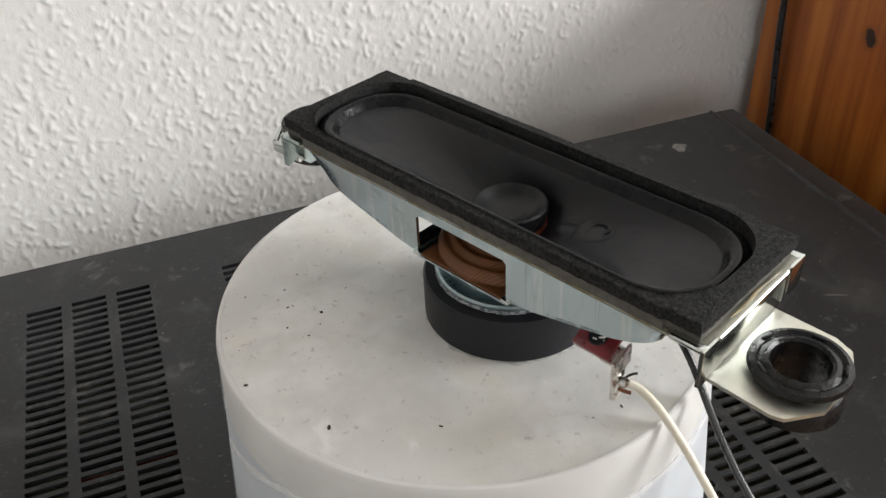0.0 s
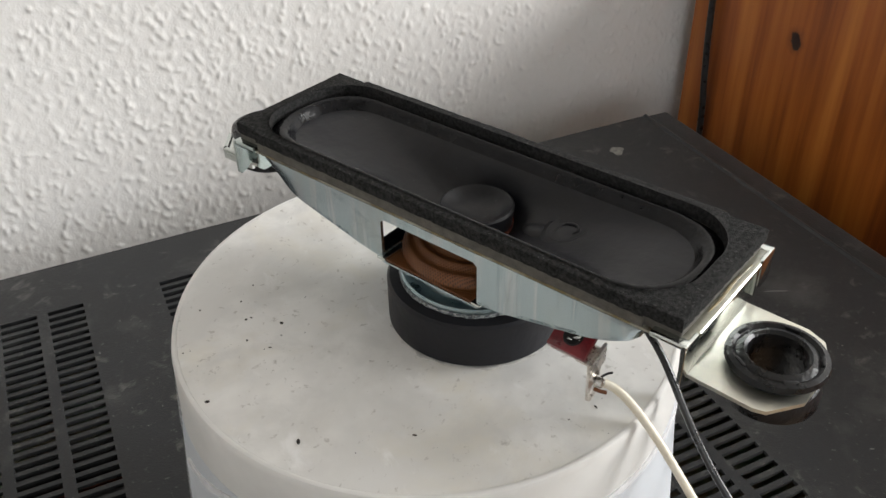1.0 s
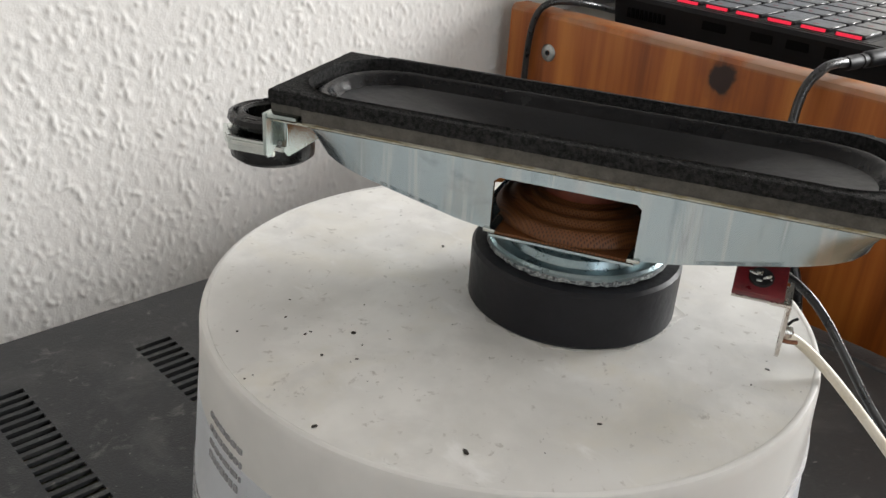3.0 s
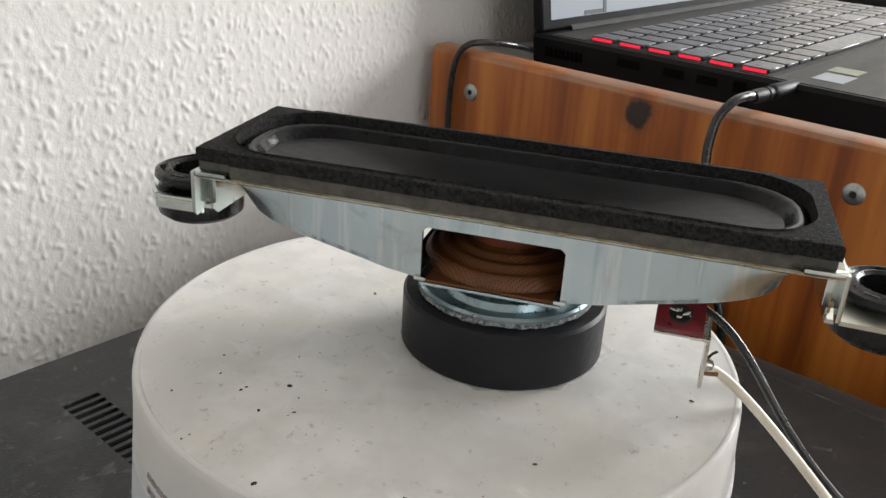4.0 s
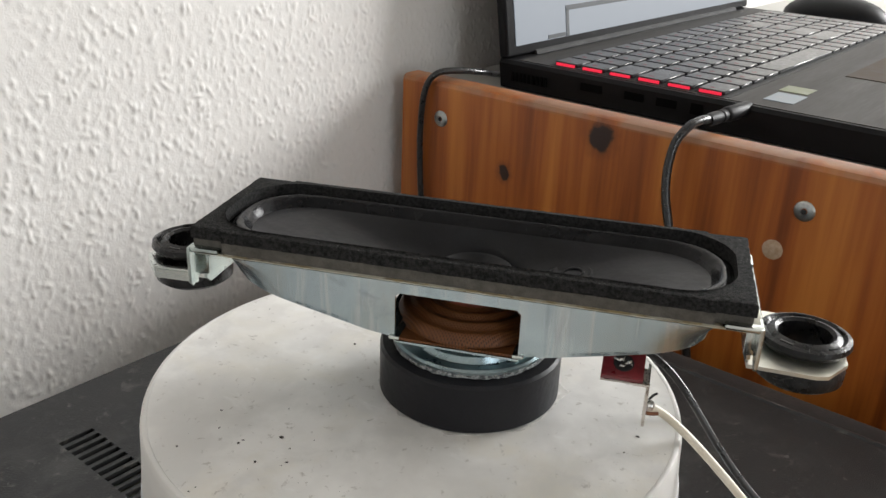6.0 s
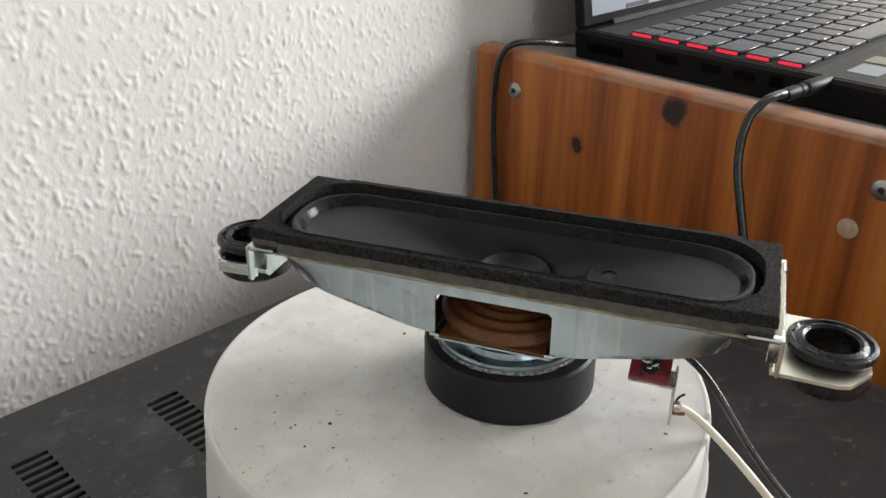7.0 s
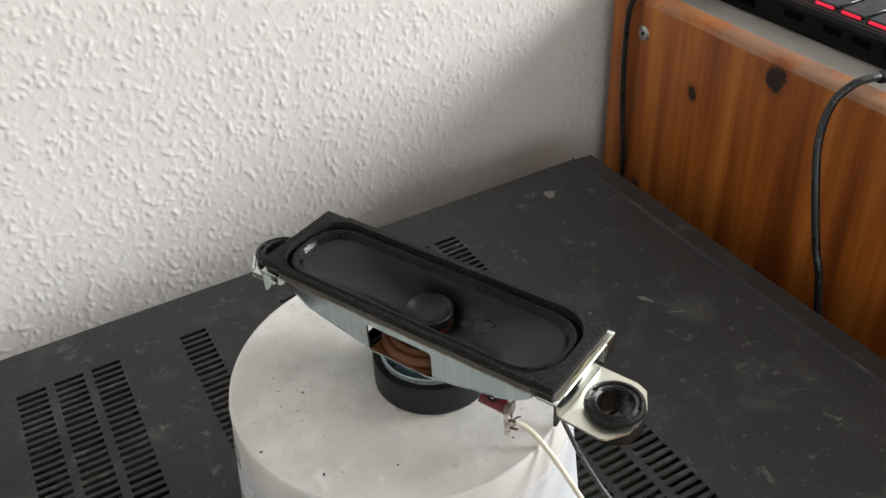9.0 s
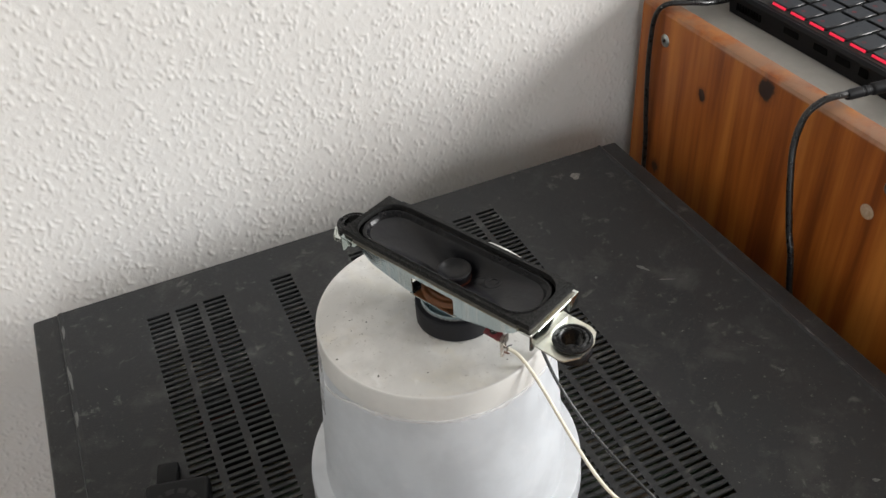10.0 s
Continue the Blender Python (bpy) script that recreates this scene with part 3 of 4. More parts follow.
    # worn paint: a pale chip near the back edge, and rubbed lines along the folds
    for x, y, sx, sy, turn in ((-0.0518, -0.0257, 0.0047, 0.0043, 12), (-0.067, -0.134, 0.0016, 0.0045, 30), (-0.049, -0.242, 0.0016, 0.0009, 0), (-0.058, -0.319, 0.0022, 0.0010, -20), (-0.190, -0.300, 0.002, 0.001, 10), (-0.4125, -0.020, 0.0010, 0.0075, 0), (-0.4128, -0.062, 0.0011, 0.0110, 2), (-0.4130, -0.096, 0.0010, 0.0085, -2),
                            (-0.0158, -0.066, 0.0006, 0.0022, 0), (-0.0158, -0.226, 0.0006, 0.0040, 0), (-0.098, -0.128, 0.0015, 0.0009, 40), (-0.060, -0.150, 0.0006, 0.0052, 65)):
        loop = [(math.cos(a) * sx * (0.8 + 0.25 * math.sin(3 * a + x * 90)), math.sin(a) * sy * (0.85 + 0.2 * math.cos(2 * a + y * 70))) for a in [2 * math.pi * i / 18 for i in range(18)]]
        bm = prism([loop], 0.0, 0.00006)
        bm.transform(pose(x, y, 0.00004 if -0.41 < x < -0.02 else (0.00030 if x < -0.2 else 0.00083), 0, 0, turn))
        part("paint_chip", bm, M_CHIP if sx > 0.004 else M_SCUFF, amp, "worn pale chip in the paint")
    return amp


M_CHIP = material("pale_paint_chip", (0.24, 0.23, 0.21), 0.7, dark=(0.10, 0.10, 0.09), scale=500, amount=0.7)
amplifier()


def dust_on_cover():
    """Fine pale dust and lint lying on the cover."""
    rng = random.Random(5)
    bm = bmesh.new()
    for _ in range(260):
        x, y = rng.uniform(-0.425, -0.005), rng.uniform(-0.335, -0.004)
        if any(c - 0.001 < x < c + SLOT_W + 0.001 for c in COLUMNS) and y < ROW0 + 0.002:
            continue
        s = rng.choice((0.00012, 0.00016, 0.00022, 0.00034))
        m = pose(x, y, s * 0.4 + (0.00002 if -0.4106 < x < -0.0192 else -0.0009), 0, 0, rng.uniform(0, 180)) @ Matrix.Diagonal((s * rng.uniform(1, 4), s, s * 0.5, 1))
        bmesh.ops.create_icosphere(bm, subdivisions=1, radius=1.0, matrix=m)
    return tagged(finish("dust", bm, M_DUST), "pale dust specks lying on the amplifier cover", "dust", kind="stuff")


M_DUST = material("pale_dust", (0.15, 0.148, 0.14), 0.9, scale=900)
dust_on_cover()


# ---- black gadget beside the tub ----
def gadget():
    g = thing("fan_unit", pose(-0.3700, -0.1705, 0.0, 0, 0, -14), "black plastic unit with a round slotted grille and a clip", "fan")
    part("housing", box(-0.0150, 0.0165, -0.110, 0.0, 0.0, 0.0115, 0.0028, 4), M_LAPTOP, g)
    part("clip", box(-0.0110, -0.0005, 0.0002, 0.0150, 0.0, 0.0070, 0.0010, 3), M_LAPTOP, g)
    for k in range(12):
        a0, a1 = radians(30 * k + 4), radians(30 * k + 25)
        arc = [(0.0165 * math.cos(a0 + (a1 - a0) * i / 6), 0.0165 * math.sin(a0 + (a1 - a0) * i / 6)) for i in range(7)]
        arc += [(0.0125 * math.cos(a1 - (a1 - a0) * i / 6), 0.0125 * math.sin(a1 - (a1 - a0) * i / 6)) for i in range(7)]
        bm = prism([[(x * 0.78 + 0.0005, y * 0.78 - 0.0190) for x, y in arc]], 0.0114, 0.01165)
        part("grille_slot", bm, M_INSIDE, g, "black arc-shaped slot")
    return g


gadget()

# ---- the upturned tub ----
TUB = (-0.2421, -0.2159)


def tub():
    t = thing("plastic_tub", pose(TUB[0], TUB[1], 0), "upturned milky white plastic tub, stained, used as a stand", "tub")
    side = [(0.0523, 0.0972), (0.0534, 0.0850), (0.0553, 0.0640), (0.0572, 0.0420), (0.0591, 0.0200), (0.0597, 0.0150), (0.0602, 0.0146), (0.0664, 0.0142), (0.0672, 0.0136), (0.0675, 0.0122), (0.0677, 0.0040), (0.0681, 0.0006), (0.0678, 0.0)]
    inner = [(r - 0.0011, z) for r, z in reversed(side[:5])]
    prof = side + [(0.0664, 0.0), (0.0658, 0.0110), (0.0594, 0.0120)] + inner
    part("wall", lathe(prof, 128, closed=True), M_BUCKET, t)
    base = [(0, 0.10980), (0.0300, 0.10980), (0.0470, 0.10980), (0.0498, 0.10984), (0.0503, 0.10990), (0.0503, 0.1086), (0.0480, 0.1083), (0, 0.1083)]
    part("base", lathe(base, 128), M_BASE, t, "stained cream-white base of the tub")
    rim = [(0.05035, 0.10992), (0.0506, 0.11000), (0.0509, 0.11000), (0.0512, 0.10985), (0.0514, 0.1094), (0.0516, 0.1085), (0.0518, 0.1040), (0.0523, 0.0974), (0.0512, 0.0974), (0.0508, 0.1050), (0.0506, 0.1078), (0.05035, 0.1084)]
    part("rim", lathe(rim, 128, closed=True), M_RIM, t, "clean rounded rim round the base")
    # ragged grey line where an old film was torn off
    rng = random.Random(3)
    bm = bmesh.new()
    n, rings = 150, []
    for i in range(n):
        a = radians(-178 + 150 * i / (n - 1))
        w = 0.0007 + 0.0011 * noise.noise((i * 0.13, 3.1, 0)) ** 2 * 4 + 0.0003 * rng.random()
        mid = 0.0972 + 0.0007 * noise.noise((i * 0.05, 0, 7)) - 0.006 * max(0, (i - 118) / 32) - 0.008 * max(0, (26 - i) / 26)
        ring = []
        for z in (mid + w * 0.5, mid - w):
            r = 0.0526 + (0.0972 - z) * 0.10
            ring.append(bm.verts.new((r * math.cos(a), r * math.sin(a), z)))
            ring.append(bm.verts.new(((r - 0.0004) * math.cos(a), (r - 0.0004) * math.sin(a), z)))
        rings.append(ring)
    for p, q in zip(rings, rings[1:]):
        bm.faces.new((p[0], q[0], q[2], p[2])), bm.faces.new((p[1], p[3], q[3], q[1]))
        bm.faces.new((p[0], p[1], q[1], q[0])), bm.faces.new((p[2], q[2], q[3], p[3]))
    part("residue_line", bm, M_GRIME, t, "ragged grey glue residue round the side")

    # pale smear of glue where the magnet stands
    def smear(base, spread, k):
        return [(0.0076 + (base + spread * max(0.0, noise.noise((math.cos(a) * 2.2 + k, math.sin(a) * 2.2, k))) + spread * 0.25 * noise.noise((math.cos(a) * 9, math.sin(a) * 9, k))) * math.cos(a),
                 -0.0076 + (base + spread * max(0.0, noise.noise((math.cos(a) * 2.2 + k, math.sin(a) * 2.2, k))) + spread * 0.25 * noise.noise((math.cos(a) * 9, math.sin(a) * 9, k))) * math.sin(a)) for a in [2 * math.pi * i / 120 for i in range(120)]]
    part("glue_smear", prism([smear(0.0174, 0.0034, 4.2), [(0.0076 + 0.0170 * math.cos(2 * math.pi * i / 60), -0.0076 + 0.0170 * math.sin(2 * math.pi * i / 60)) for i in range(60)]], 0.10975, 0.10988), M_SMEAR, t, "pale glossy smear of glue")

    def band(a0, a1, z0, z1, lift, mat, name, label="", steps=8):
        bm, rings = bmesh.new(), []
        for i in range(steps + 1):
            a = radians(a0 + (a1 - a0) * i / steps)
            ring = []
            for z in (z1, z0):
                r = 0.05125 + (0.1098 - z) * 0.0885 - 0.0002
                ring += [bm.verts.new(((r + lift) * math.cos(a), (r + lift) * math.sin(a), z)), bm.verts.new((r * math.cos(a), r * math.sin(a), z))]
            rings.append(ring)
        for p, q in zip(rings, rings[1:]):
            bm.faces.new((p[0], q[0], q[2], p[2])), bm.faces.new((p[1], p[3], q[3], q[1]))
            bm.faces.new((p[0], p[1], q[1], q[0])), bm.faces.new((p[2], q[2], q[3], p[3]))
        bm.faces.new((rings[0][0], rings[0][2], rings[0][3], rings[0][1])), bm.faces.new((rings[-1][0], rings[-1][1], rings[-1][3], rings[-1][2]))
        return part(name, bm, mat, t, label)

    band(128, 180, 0.0300, 0.0965, 0.00022, M_BUCKET, "label_film", "pale film label with small grey print", 24)
    # print too small to read: bars
    rng = random.Random(11)
    for row in range(4):
        z = 0.1005 - row * 0.0024
        a = 166.0
        while a < 177.5:
            w = rng.uniform(0.8, 2.2)
            band(a, min(a + w, 178), z - 0.0004, z + 0.0004 + (0.0003 if row == 3 else 0), 0.00042, M_INK, "print_bar", steps=2)
            a += w + 0.5
    for row in range(6):
        z = 0.0800 - row * 0.0026
        a = 142.0 + rng.uniform(0, 3)
        while a < 177:
            w = rng.uniform(0.8, 2.6)
            band(a, a + w, z - 0.0004, z + 0.0004, 0.00042, M_INK, "print_bar", steps=2)
            a += w + 0.6
    for a in (189, 191.5, 302, 305, 309):
        bm = box(0.0668, 0.0680, -0.0008, 0.0008, 0.0020, 0.0075)
        bm.transform(pose(0, 0, 0, 0, 0, a))
        part("print_bar", bm, M_INK, t)
    return t


tub()


def crumbs():
    """Dark crumbs and scratches of dirt on the tub's base."""
    spots = [(-0.0293, 0.0056, 7), (-0.0369, 0.0036, 5), (-0.0354, 0.0099, 4), (-0.0343, 0.0100, 3), (-0.0304, 0.0021, 3), (-0.0478, -0.0095, 6), (-0.0359, -0.0259, 7), (-0.0311, 0.0202, 3),
             (-0.0348, 0.0160, 3), (-0.0431, 0.0169, 4), (0.0033, 0.0197, 5), (-0.0490, 0.0054, 3), (-0.0476, 0.0055, 2), (-0.0224, 0.0115, 2), (-0.0334, -0.0004, 3), (-0.0346, -0.0004, 2),
             (-0.0016, -0.0228, 5), (-0.0174, -0.0333, 4), (0.0142, -0.0414, 4), (0.0083, -0.0419, 3)]
    rng = random.Random(21)
    spots += [(rng.gauss(0, 0.022), rng.gauss(-0.004, 0.022), rng.choice((0.7, 0.7, 1, 1.6))) for _ in range(110)]
    bm = bmesh.new()
    for x, y, s in spots:
        if math.hypot(x, y) > 0.0495 or math.hypot(x - 0.0076, y + 0.0076) < 0.0182:
            continue
        r = s * 0.000052
        m = pose(TUB[0] + x, TUB[1] + y, 0.10985 + r * 0.3, 0, 0, rng.uniform(0, 180)) @ Matrix.Diagonal((r * rng.uniform(1.0, 2.4), r, r * 0.6, 1))
        bmesh.ops.create_icosphere(bm, subdivisions=1, radius=1.0, matrix=m)
    return tagged(finish("crumbs", bm, M_CRUMB), "small dark crumbs scattered on the tub's base", "crumbs", kind="stuff")


crumbs()


# ---- the loudspeaker ----
SPEAKER = pose(-0.2345, -0.2235, 0.1099, 0, 0, -64.79)


def basket_depth(x):
    """Height of the basket's lower edge at x from its middle."""
    xs = (0.0112, 0.0167, 0.0220, 0.0280, 0.0340, 0.0375, 0.0400, 0.0418, 0.0424)
    zs = (0.0161, 0.0168, 0.0180, 0.0193, 0.0207, 0.0216, 0.0225, 0.0240, 0.0264)
    return float(np.interp(abs(x), xs, zs))


def basket_inset(x, f):
    """How far the pressed wall leans in, f of the way down."""
    k = min(1.0, max(0.0, (abs(x) - 0.032) / 0.0104))
    return (0.0024 * k * k) * f * f


def basket_wall(side):
    """One long wall of the pressed basket, curving in at its ends; the front one has its window open at the bottom."""
    bm = bmesh.new()
    top, rows = 0.0269, 8
    xs = [-0.0424 + 0.0312 * i / 26 for i in range(27)] + [-0.0104] + [-0.0104 + 0.0208 * i / 8 for i in range(1, 8)] + [0.0104] + [0.0112 + 0.0312 * i / 26 for i in range(27)]
    skins = []
    for off in (0.0, 0.0007):
        skin = []
        for x in xs:
            shut = side > 0 or abs(x) > 0.0111
            low = basket_depth(x) if shut else (0.0249 if abs(x) < 0.0105 else 0.0246)
            skin.append([bm.verts.new((x, side * (0.0145 - off - basket_inset(x, k / rows * (1.0 if shut else 0.2))), top + (low - top) * k / rows)) for k in range(rows + 1)])
        skins.append(skin)
    n = len(xs)
    for skin in skins:
        for i in range(n - 1):
            # the step from the window's side to its arch leaves the opening
            a_in, b_in = (side < 0 and abs(q) < 0.0111 for q in (xs[i], xs[i + 1]))
            if a_in != b_in:
                arch, post = (skin[i], skin[i + 1]) if a_in else (skin[i + 1], skin[i])
                bm.faces.new([*arch, post[2], post[1], post[0]])
                continue
            for k in range(rows):
                bm.faces.new((skin[i][k], skin[i + 1][k], skin[i + 1][k + 1], skin[i][k + 1]))
    for i in range(n - 1):
        if side > 0 or (abs(xs[i]) < 0.0111) == (abs(xs[i + 1]) < 0.0111):
            bm.faces.new((skins[0][i][rows], skins[0][i + 1][rows], skins[1][i + 1][rows], skins[1][i][rows]))
    for i in [j for j in range(n) if side < 0 and abs(abs(xs[j]) - 0.0112) < 1e-5]:
        for k in range(2, rows):
            bm.faces.new((skins[0][i][k], skins[0][i][k + 1], skins[1][i][k + 1], skins[1][i][k]))
    return bm


def loudspeaker():
    s = thing("loudspeaker", SPEAKER, "slim black oval loudspeaker in a zinc-plated basket, standing on its magnet", "loudspeaker")
    magnet = [(0, 0.0), (0.0170, 0.0), (0.0176, 0.0006), (0.0176, 0.0093), (0.0171, 0.0099), (0.0110, 0.0100), (0, 0.0100)]
    part("magnet", lathe(magnet, 96), M_MAGNET, s, "dark grey ferrite ring magnet")
    plate = [(0, 0.0101), (0.0147, 0.0101), (0.0150, 0.0104), (0.0150, 0.0113), (0.0146, 0.0117), (0.0132, 0.0118), (0.0128, 0.0112), (0.0118, 0.0112), (0.0112, 0.0124), (0, 0.0124)]
    # the plate's shaded look comes from this darker zinc colour
    part("top_plate", lathe(plate, 96), M_ZINC_SHADED, s, "zinc-plated round top plate")
    rng = random.Random(17)
    bm = lathe([(0.01485, 0.0101), (0.01512, 0.0101), (0.01512, 0.0105), (0.01500, 0.0108), (0.01485, 0.0106)], 160, closed=True)
    for v in bm.verts:
        v.co *= 1 + rng.uniform(-0.003, 0.006)
        v.co.z = max(0.01002, v.co.z + rng.uniform(-0.00015, 0.00025))
    part("glue_ring", bm, M_SPECKLE, s, "ragged pale glue round the top plate", 80)
    basket = part("basket", basket_wall(-1), M_ZINC, s, "blue-grey zinc-plated steel basket")
    part("rear_wall", basket_wall(1), M_ZINC, basket)
    # curved floors of the basket at both ends
    for sign in (-1, 1):
        part("floor_strip", box(min(sign * 0.0114, sign * 0.0150), max(sign * 0.0114, sign * 0.0150), -0.0138, 0.0138, 0.0163, 0.0169, 0.0001), M_ZINC, basket)
        bm, rings = bmesh.new(), []
        for i in range(27):
            x = 0.0200 + 0.0224 * i / 26
            z, w = basket_depth(x), 0.0145 - basket_inset(x, 1.0)
            rings.append([bm.verts.new((sign * x, y, z + dz)) for y, dz in ((-w, 0), (w, 0), (w, 0.0007), (-w, 0.0007))])
        for a, b in zip(rings, rings[1:]):
            for k in range(4):
                bm.faces.new((a[k], a[(k + 1) % 4], b[(k + 1) % 4], b[k]))
        bm.faces.new(rings[0]), bm.faces.new(rings[-1])
        part("end_floor", bm, M_ZINC, basket, sharp=50)
        bm = bmesh.new()
        add_box(bm, sign * 0.0112 - 0.0010, sign * 0.0112 + 0.0010, -0.0150, 0.0150, 0.0158, 0.0165, 0.0002)
        part("window_tab", bm, M_ZINC_BRIGHT, basket)
    ring = [(0.0113, 0.0124), (0.0115, 0.0136), (0.0124, 0.0141), (0.0130, 0.0142), (0.0130, 0.0146), (0.0122, 0.0146), (0.0108, 0.0138), (0.0106, 0.0124)]
    # neck drawn in the same darkened zinc, standing in for shade
    part("neck", lathe(ring, 80, closed=True), M_ZINC_SHADED, basket, "turned neck of the basket")
    part("frame_floor", prism([[(-0.0113, -0.0144), (0.0113, -0.0144), (0.0113, 0.0144), (-0.0113, 0.0144)], [(0.0064 * math.cos(2 * math.pi * i / 32), 0.0064 * math.sin(2 * math.pi * i / 32)) for i in range(32)]], 0.0150, 0.0154), M_ZINC, basket)
    part("spider_flange", prism([[(-0.0112, -0.0142), (0.0112, -0.0142), (0.0112, 0.0142), (-0.0112, 0.0142)], [(0.0070 * math.cos(2 * math.pi * i / 32), 0.0070 * math.sin(2 * math.pi * i / 32)) for i in range(32)]], 0.0155, 0.0159), M_SPIDER, s)
    # rim of the basket, gasket layers
    mid = -0.0008  # the oval sits a little to one side of the magnet
    rim_out = [(-0.0494, -0.0145), (0.0486, -0.0145), (0.0486, 0.0145), (-0.0494, 0.0145)]
    opening = rounded(0.0430, 0.0133, 0.0110)
    part("rim", prism([rim_out, opening], 0.0270, 0.0274), M_GLUE_EDGE, basket, "yellowed steel rim edge")
    part("glue_bead", prism([[(-0.0438, -0.0149), (0.0438, -0.0149), (0.0438, 0.0149), (-0.0438, 0.0149)], opening], 0.0274, 0.0277), M_GLUE, s, "amber bead of glue along the rim")
    part("gasket_core", prism([[(mid + x, y) for x, y in ((-0.0492, -0.0139), (-0.0432, -0.0139), (-0.0432, -0.0147), (0.0432, -0.0147), (0.0432, -0.0139), (0.0492, -0.0139), (0.0492, 0.0141), (0.0432, 0.0141), (0.0432, 0.0149), (-0.0432, 0.0149), (-0.0432, 0.0141), (-0.0492, 0.0141))], rounded(0.0470, 0.0134, 0.0102, centre=(mid, 0))], 0.0277, 0.0299), M_FOAM_SIDE, s, "grey cut side of the foam gasket")
    rng = random.Random(8)

    def worn(loop, n, jitter):
        """The loop with more points and a slightly ragged line."""
        out = []
        for (ax, ay), (bx, by) in zip(loop, loop[1:] + loop[:1]):
            k = max(1, int(math.hypot(bx - ax, by - ay) / n))
            out += [(ax + (bx - ax) * i / k + rng.uniform(-jitter, jitter), ay + (by - ay) * i / k + rng.uniform(-jitter, jitter)) for i in range(k)]
        return out

    outline = [(mid + x, y) for x, y in ((-0.0495, -0.0143), (-0.0432, -0.0144), (-0.0430, -0.0150), (0.0430, -0.0151), (0.0432, -0.0146), (0.0494, -0.0148),
               (0.0495, 0.0150), (0.0425, 0.0149), (0.0422, 0.0158), (-0.0415, 0.0159), (-0.0418, 0.0151), (-0.0496, 0.0154))]
    hole = rounded(0.0468, 0.0135, 0.0104, 14, (mid, 0))
    bm, rings = bmesh.new(), []
    edge = worn(outline, 0.0009, 0.00012)
    inner = worn(hole, 0.0015, 0.00005)
    add_prism(bm, [edge, inner], 0.0299, 0.0322, lambda a, b, h: (a, b, h))
    bm.normal_update()
    top_edges = [e for e in bm.edges if all(v.co.z > 0.0321 for v in e.verts) and len(e.link_faces) == 2 and min(abs(f.normal.z) for f in e.link_faces) < 0.5]
    bmesh.ops.bevel(bm, geom=top_edges, offset=0.00035, segments=2, profile=0.5, affect="EDGES")
    part("foam_gasket", bm, M_FOAM, s, "worn black foam gasket", sharp=28)
    bm = bmesh.new()
    for _ in range(230):
        x, y = mid + rng.uniform(-0.048, 0.048), rng.choice((-1, 1)) * rng.uniform(0.0136, 0.0150)
        if rng.random() < 0.25:
            x, y = mid + rng.choice((-1, 1)) * rng.uniform(0.0470, 0.0490), rng.uniform(-0.014, 0.014)
        r = rng.uniform(0.00003, 0.00007)
        bmesh.ops.create_icosphere(bm, subdivisions=1, radius=1.0, matrix=pose(x, y, 0.03222, 0, 0, rng.uniform(0, 180)) @ Matrix.Diagonal((r * rng.uniform(1, 5), r, r, 1)))
    part("lint", bm, M_DUST_PALE, s, "pale lint caught on the foam")
    # surround and cone, lofted from the oval to the round voice coil
    n = 120

    def loft(levels, name, mat, label, sharp=60):
        bm, rings = bmesh.new(), []
        for pts, z in levels:
            rings.append([bm.verts.new((x, y, z)) for x, y in pts])
        for a, b in zip(rings, rings[1:]):
            for k in range(n):
                bm.faces.new((a[k], a[(k + 1) % n], b[(k + 1) % n], b[k]))
        return part(name, bm, mat, s, label, sharp)

    def oval(hx, hy):
        return even(rounded(hx, hy, min(hy * 0.95, 0.0100), 16), n) + np.array((mid, 0.0))

    loft([(oval(0.0473, 0.0139), 0.0300), (oval(0.0468, 0.0135), 0.0298), (oval(0.0463, 0.0130), 0.0298), (oval(0.0459, 0.0126), 0.0305), (oval(0.0453, 0.0120), 0.0311), (oval(0.0446, 0.0114), 0.0311),
          (oval(0.0439, 0.0108), 0.0304), (oval(0.0434, 0.0104), 0.0294), (oval(0.0430, 0.0100), 0.0290)], "surround", M_SURROUND, "glossy black rubber surround")
    circle = np.c_[0.0066 * np.cos(2 * np.pi * np.arange(n) / n), 0.0066 * np.sin(2 * np.pi * np.arange(n) / n)]
    start = oval(0.0430, 0.0100)
    levels = []
    for k in range(15):
        f = k / 14
        levels.append((start * (1 - f) + circle * f, 0.0290 - 0.0082 * (0.42 * f + 0.58 * f * f)))
    loft(levels, "cone", M_CONE, "black paper cone")
    part("coil_winding", lathe([(0.0064, 0.0140), (0.0067, 0.0140), (0.0067, 0.0212), (0.0064, 0.0212)], 64, closed=True), M_INSIDE, s, "dark lacquered coil winding")
    part("voice_coil", lathe([(0.0060, 0.0130), (0.0063, 0.0130), (0.0063, 0.0235), (0.0060, 0.0235)], 64, closed=True), M_FORMER, s, "red-brown voice coil former")
    cap = [(0, 0.0230), (0.0020, 0.0230), (0.0042, 0.0234), (0.0056, 0.0243), (0.0062, 0.0251), (0.0067, 0.0254), (0.0071, 0.0251), (0.0070, 0.0242), (0.0068, 0.0225), (0.0067, 0.0196), (0.0064, 0.0196), (0.0062, 0.0226), (0, 0.0226)]
    part("dust_cap", lathe(cap, 64), M_CONE, s, "dished black dust cap")
    part("former_collar", lathe([(0.00672, 0.0196), (0.00692, 0.0196), (0.00696, 0.0218), (0.00680, 0.0218)], 64, closed=True), M_FORMER, s, "red-brown collar under the dust cap")
